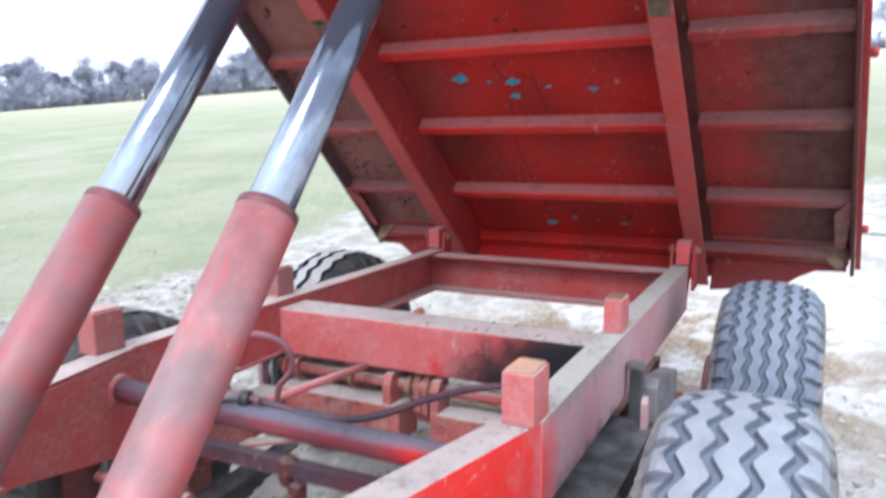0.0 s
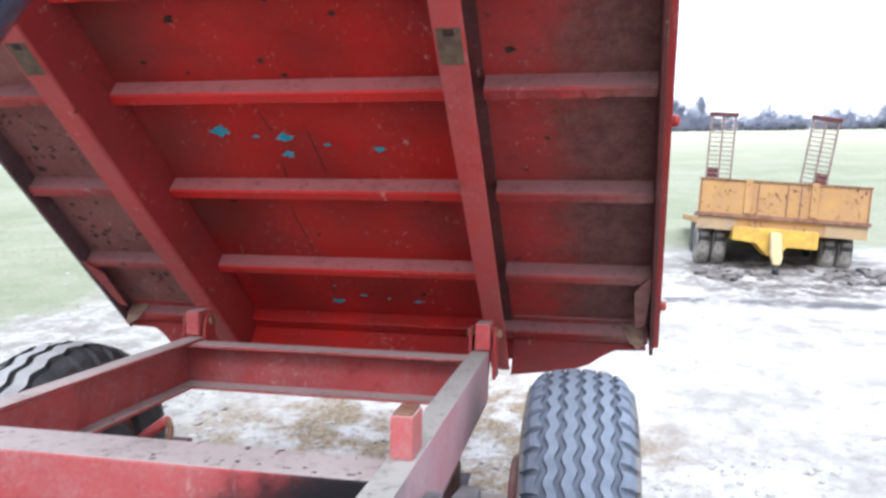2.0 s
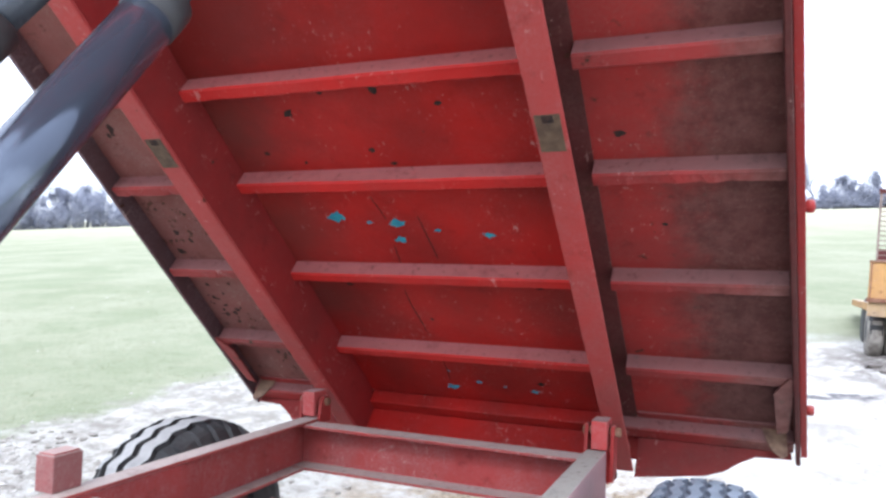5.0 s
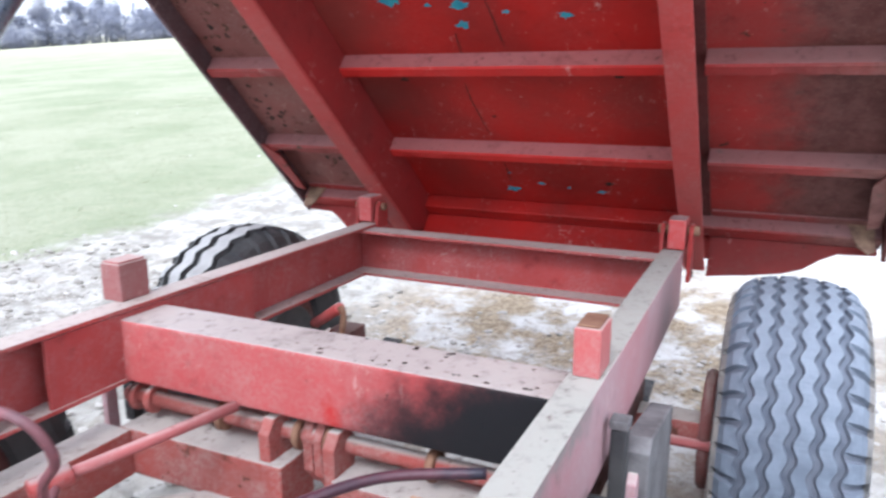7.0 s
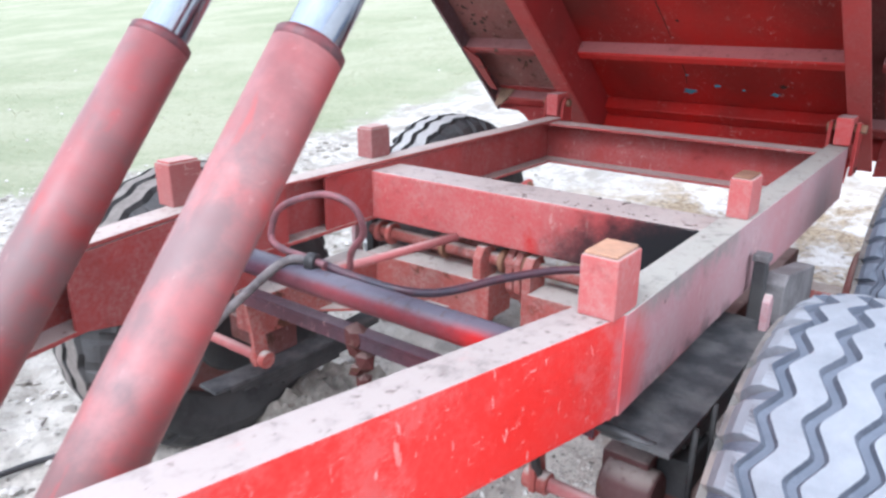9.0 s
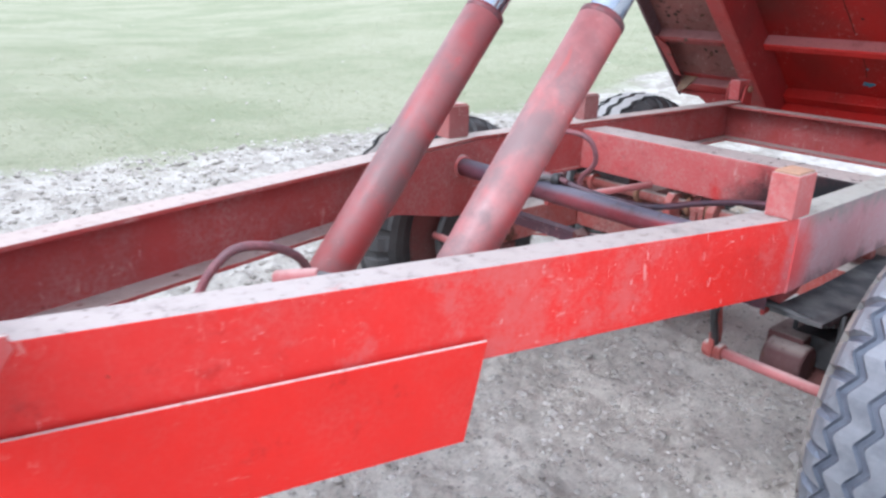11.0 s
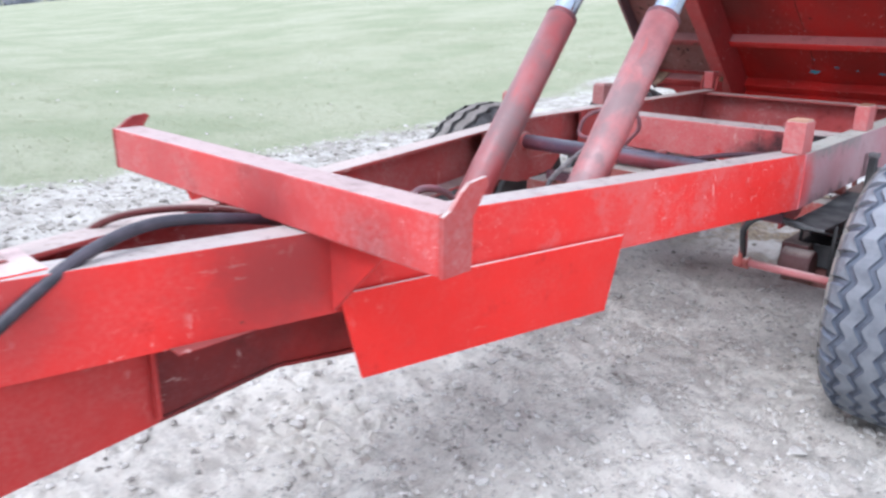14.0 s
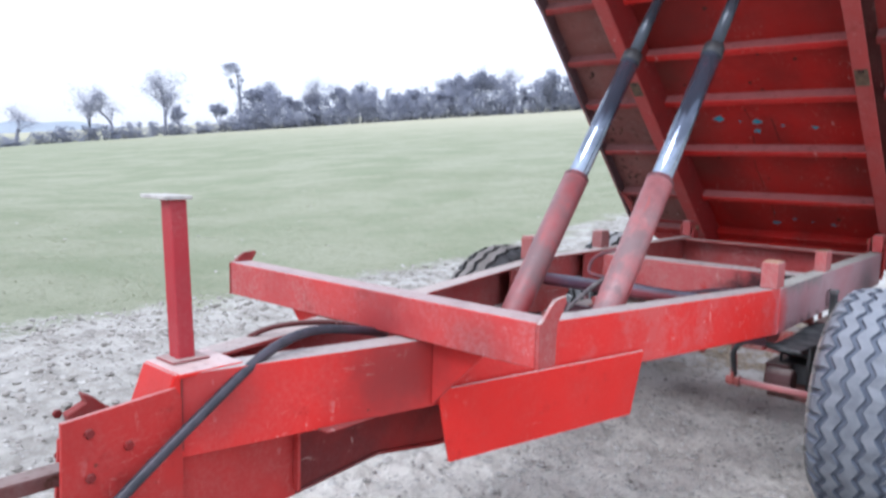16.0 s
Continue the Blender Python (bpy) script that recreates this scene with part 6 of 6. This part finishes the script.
def crumbs(name, label, spots, mat, seed):
    """Small angular crumbs, eight faces each."""
    rnd = random.Random(seed)
    verts, faces = [], []
    for x, y, r in spots:
        z = ground_z(x, y)
        a, i = rnd.uniform(0, 6.28), len(verts)
        for k in range(4):
            q = r * rnd.uniform(0.6, 1.4)
            verts.append((x + q * math.cos(a + 1.571 * k), y + q * math.sin(a + 1.571 * k), z + r * rnd.uniform(-0.1, 0.4)))
        verts += [(x + r * rnd.uniform(-0.4, 0.4), y + r * rnd.uniform(-0.4, 0.4), z + r * rnd.uniform(0.5, 1.1)), (x, y, z - r * 0.4)]
        for k in range(4):
            faces += [(i + k, i + (k + 1) % 4, i + 4), (i + (k + 1) % 4, i + k, i + 5)]
    mesh = bpy.data.meshes.new(name)
    mesh.from_pydata(verts, [], faces)
    mesh.materials.append(mat)
    return tagged(new(name, mesh), label, name.replace("_", " "), kind="stuff")


mat_crumb = island_material("mud_crumbs", [(0.17, 0.155, 0.14), (0.36, 0.34, 0.31), (0.46, 0.44, 0.405), (0.53, 0.51, 0.475)])
spots = [(rnd.uniform(-0.4, 2.3), rnd.uniform(-1.9, 3.2), 0.003 + 0.012 * rnd.random() ** 5) for _ in range(30000)]
spots += [(rnd.uniform(-5.2, -0.4), rnd.uniform(-2.0, 4.5), 0.004 + 0.016 * rnd.random() ** 3) for _ in range(9000)]
crumbs("mud_crumbs", "fine dry crumbs of mud and grit on the yard", spots, mat_crumb, 61)


def grass_blades(name, label, count, mat, seed):
    """Short winter grass: single bent blades, thinning out towards the yard."""
    rnd = random.Random(seed)
    verts, faces = [], []
    while len(faces) < count:
        x, y = -4.0 - 13.0 * rnd.random() ** 1.3, rnd.uniform(-1.5, 17.0)
        thick = noise.noise(Vector((x * 0.9, y * 0.9, 3))) + 0.6 * noise.noise(Vector((x * 3.0, y * 3.0, 7)))
        if thick + min(1.2, (-4.7 - x) * 0.9) < rnd.uniform(-0.2, 0.5):
            continue
        z = ground_z(x, y) - 0.004
        a, h = rnd.uniform(0, 6.28), rnd.uniform(0.008, 0.024) * (1.0 + 0.6 * max(0.0, thick))
        w, lean, t = rnd.uniform(0.003, 0.006), rnd.uniform(0.2, 1.1) * h, rnd.uniform(0, 6.28)
        i = len(verts)
        verts += [(x - w * math.cos(a), y - w * math.sin(a), z), (x + w * math.cos(a), y + w * math.sin(a), z), (x + lean * math.cos(t), y + lean * math.sin(t), z + h)]
        faces.append((i, i + 1, i + 2))
    mesh = bpy.data.meshes.new(name)
    mesh.from_pydata(verts, [], faces)
    mesh.materials.append(mat)
    return tagged(new(name, mesh), label, "grass", kind="stuff")


mat_blade = island_material("winter_grass", [(0.17, 0.195, 0.11), (0.22, 0.24, 0.15), (0.29, 0.295, 0.20), (0.38, 0.355, 0.265)])
grass_blades("grass", "short winter grass of the field", 60000, mat_blade, 62)
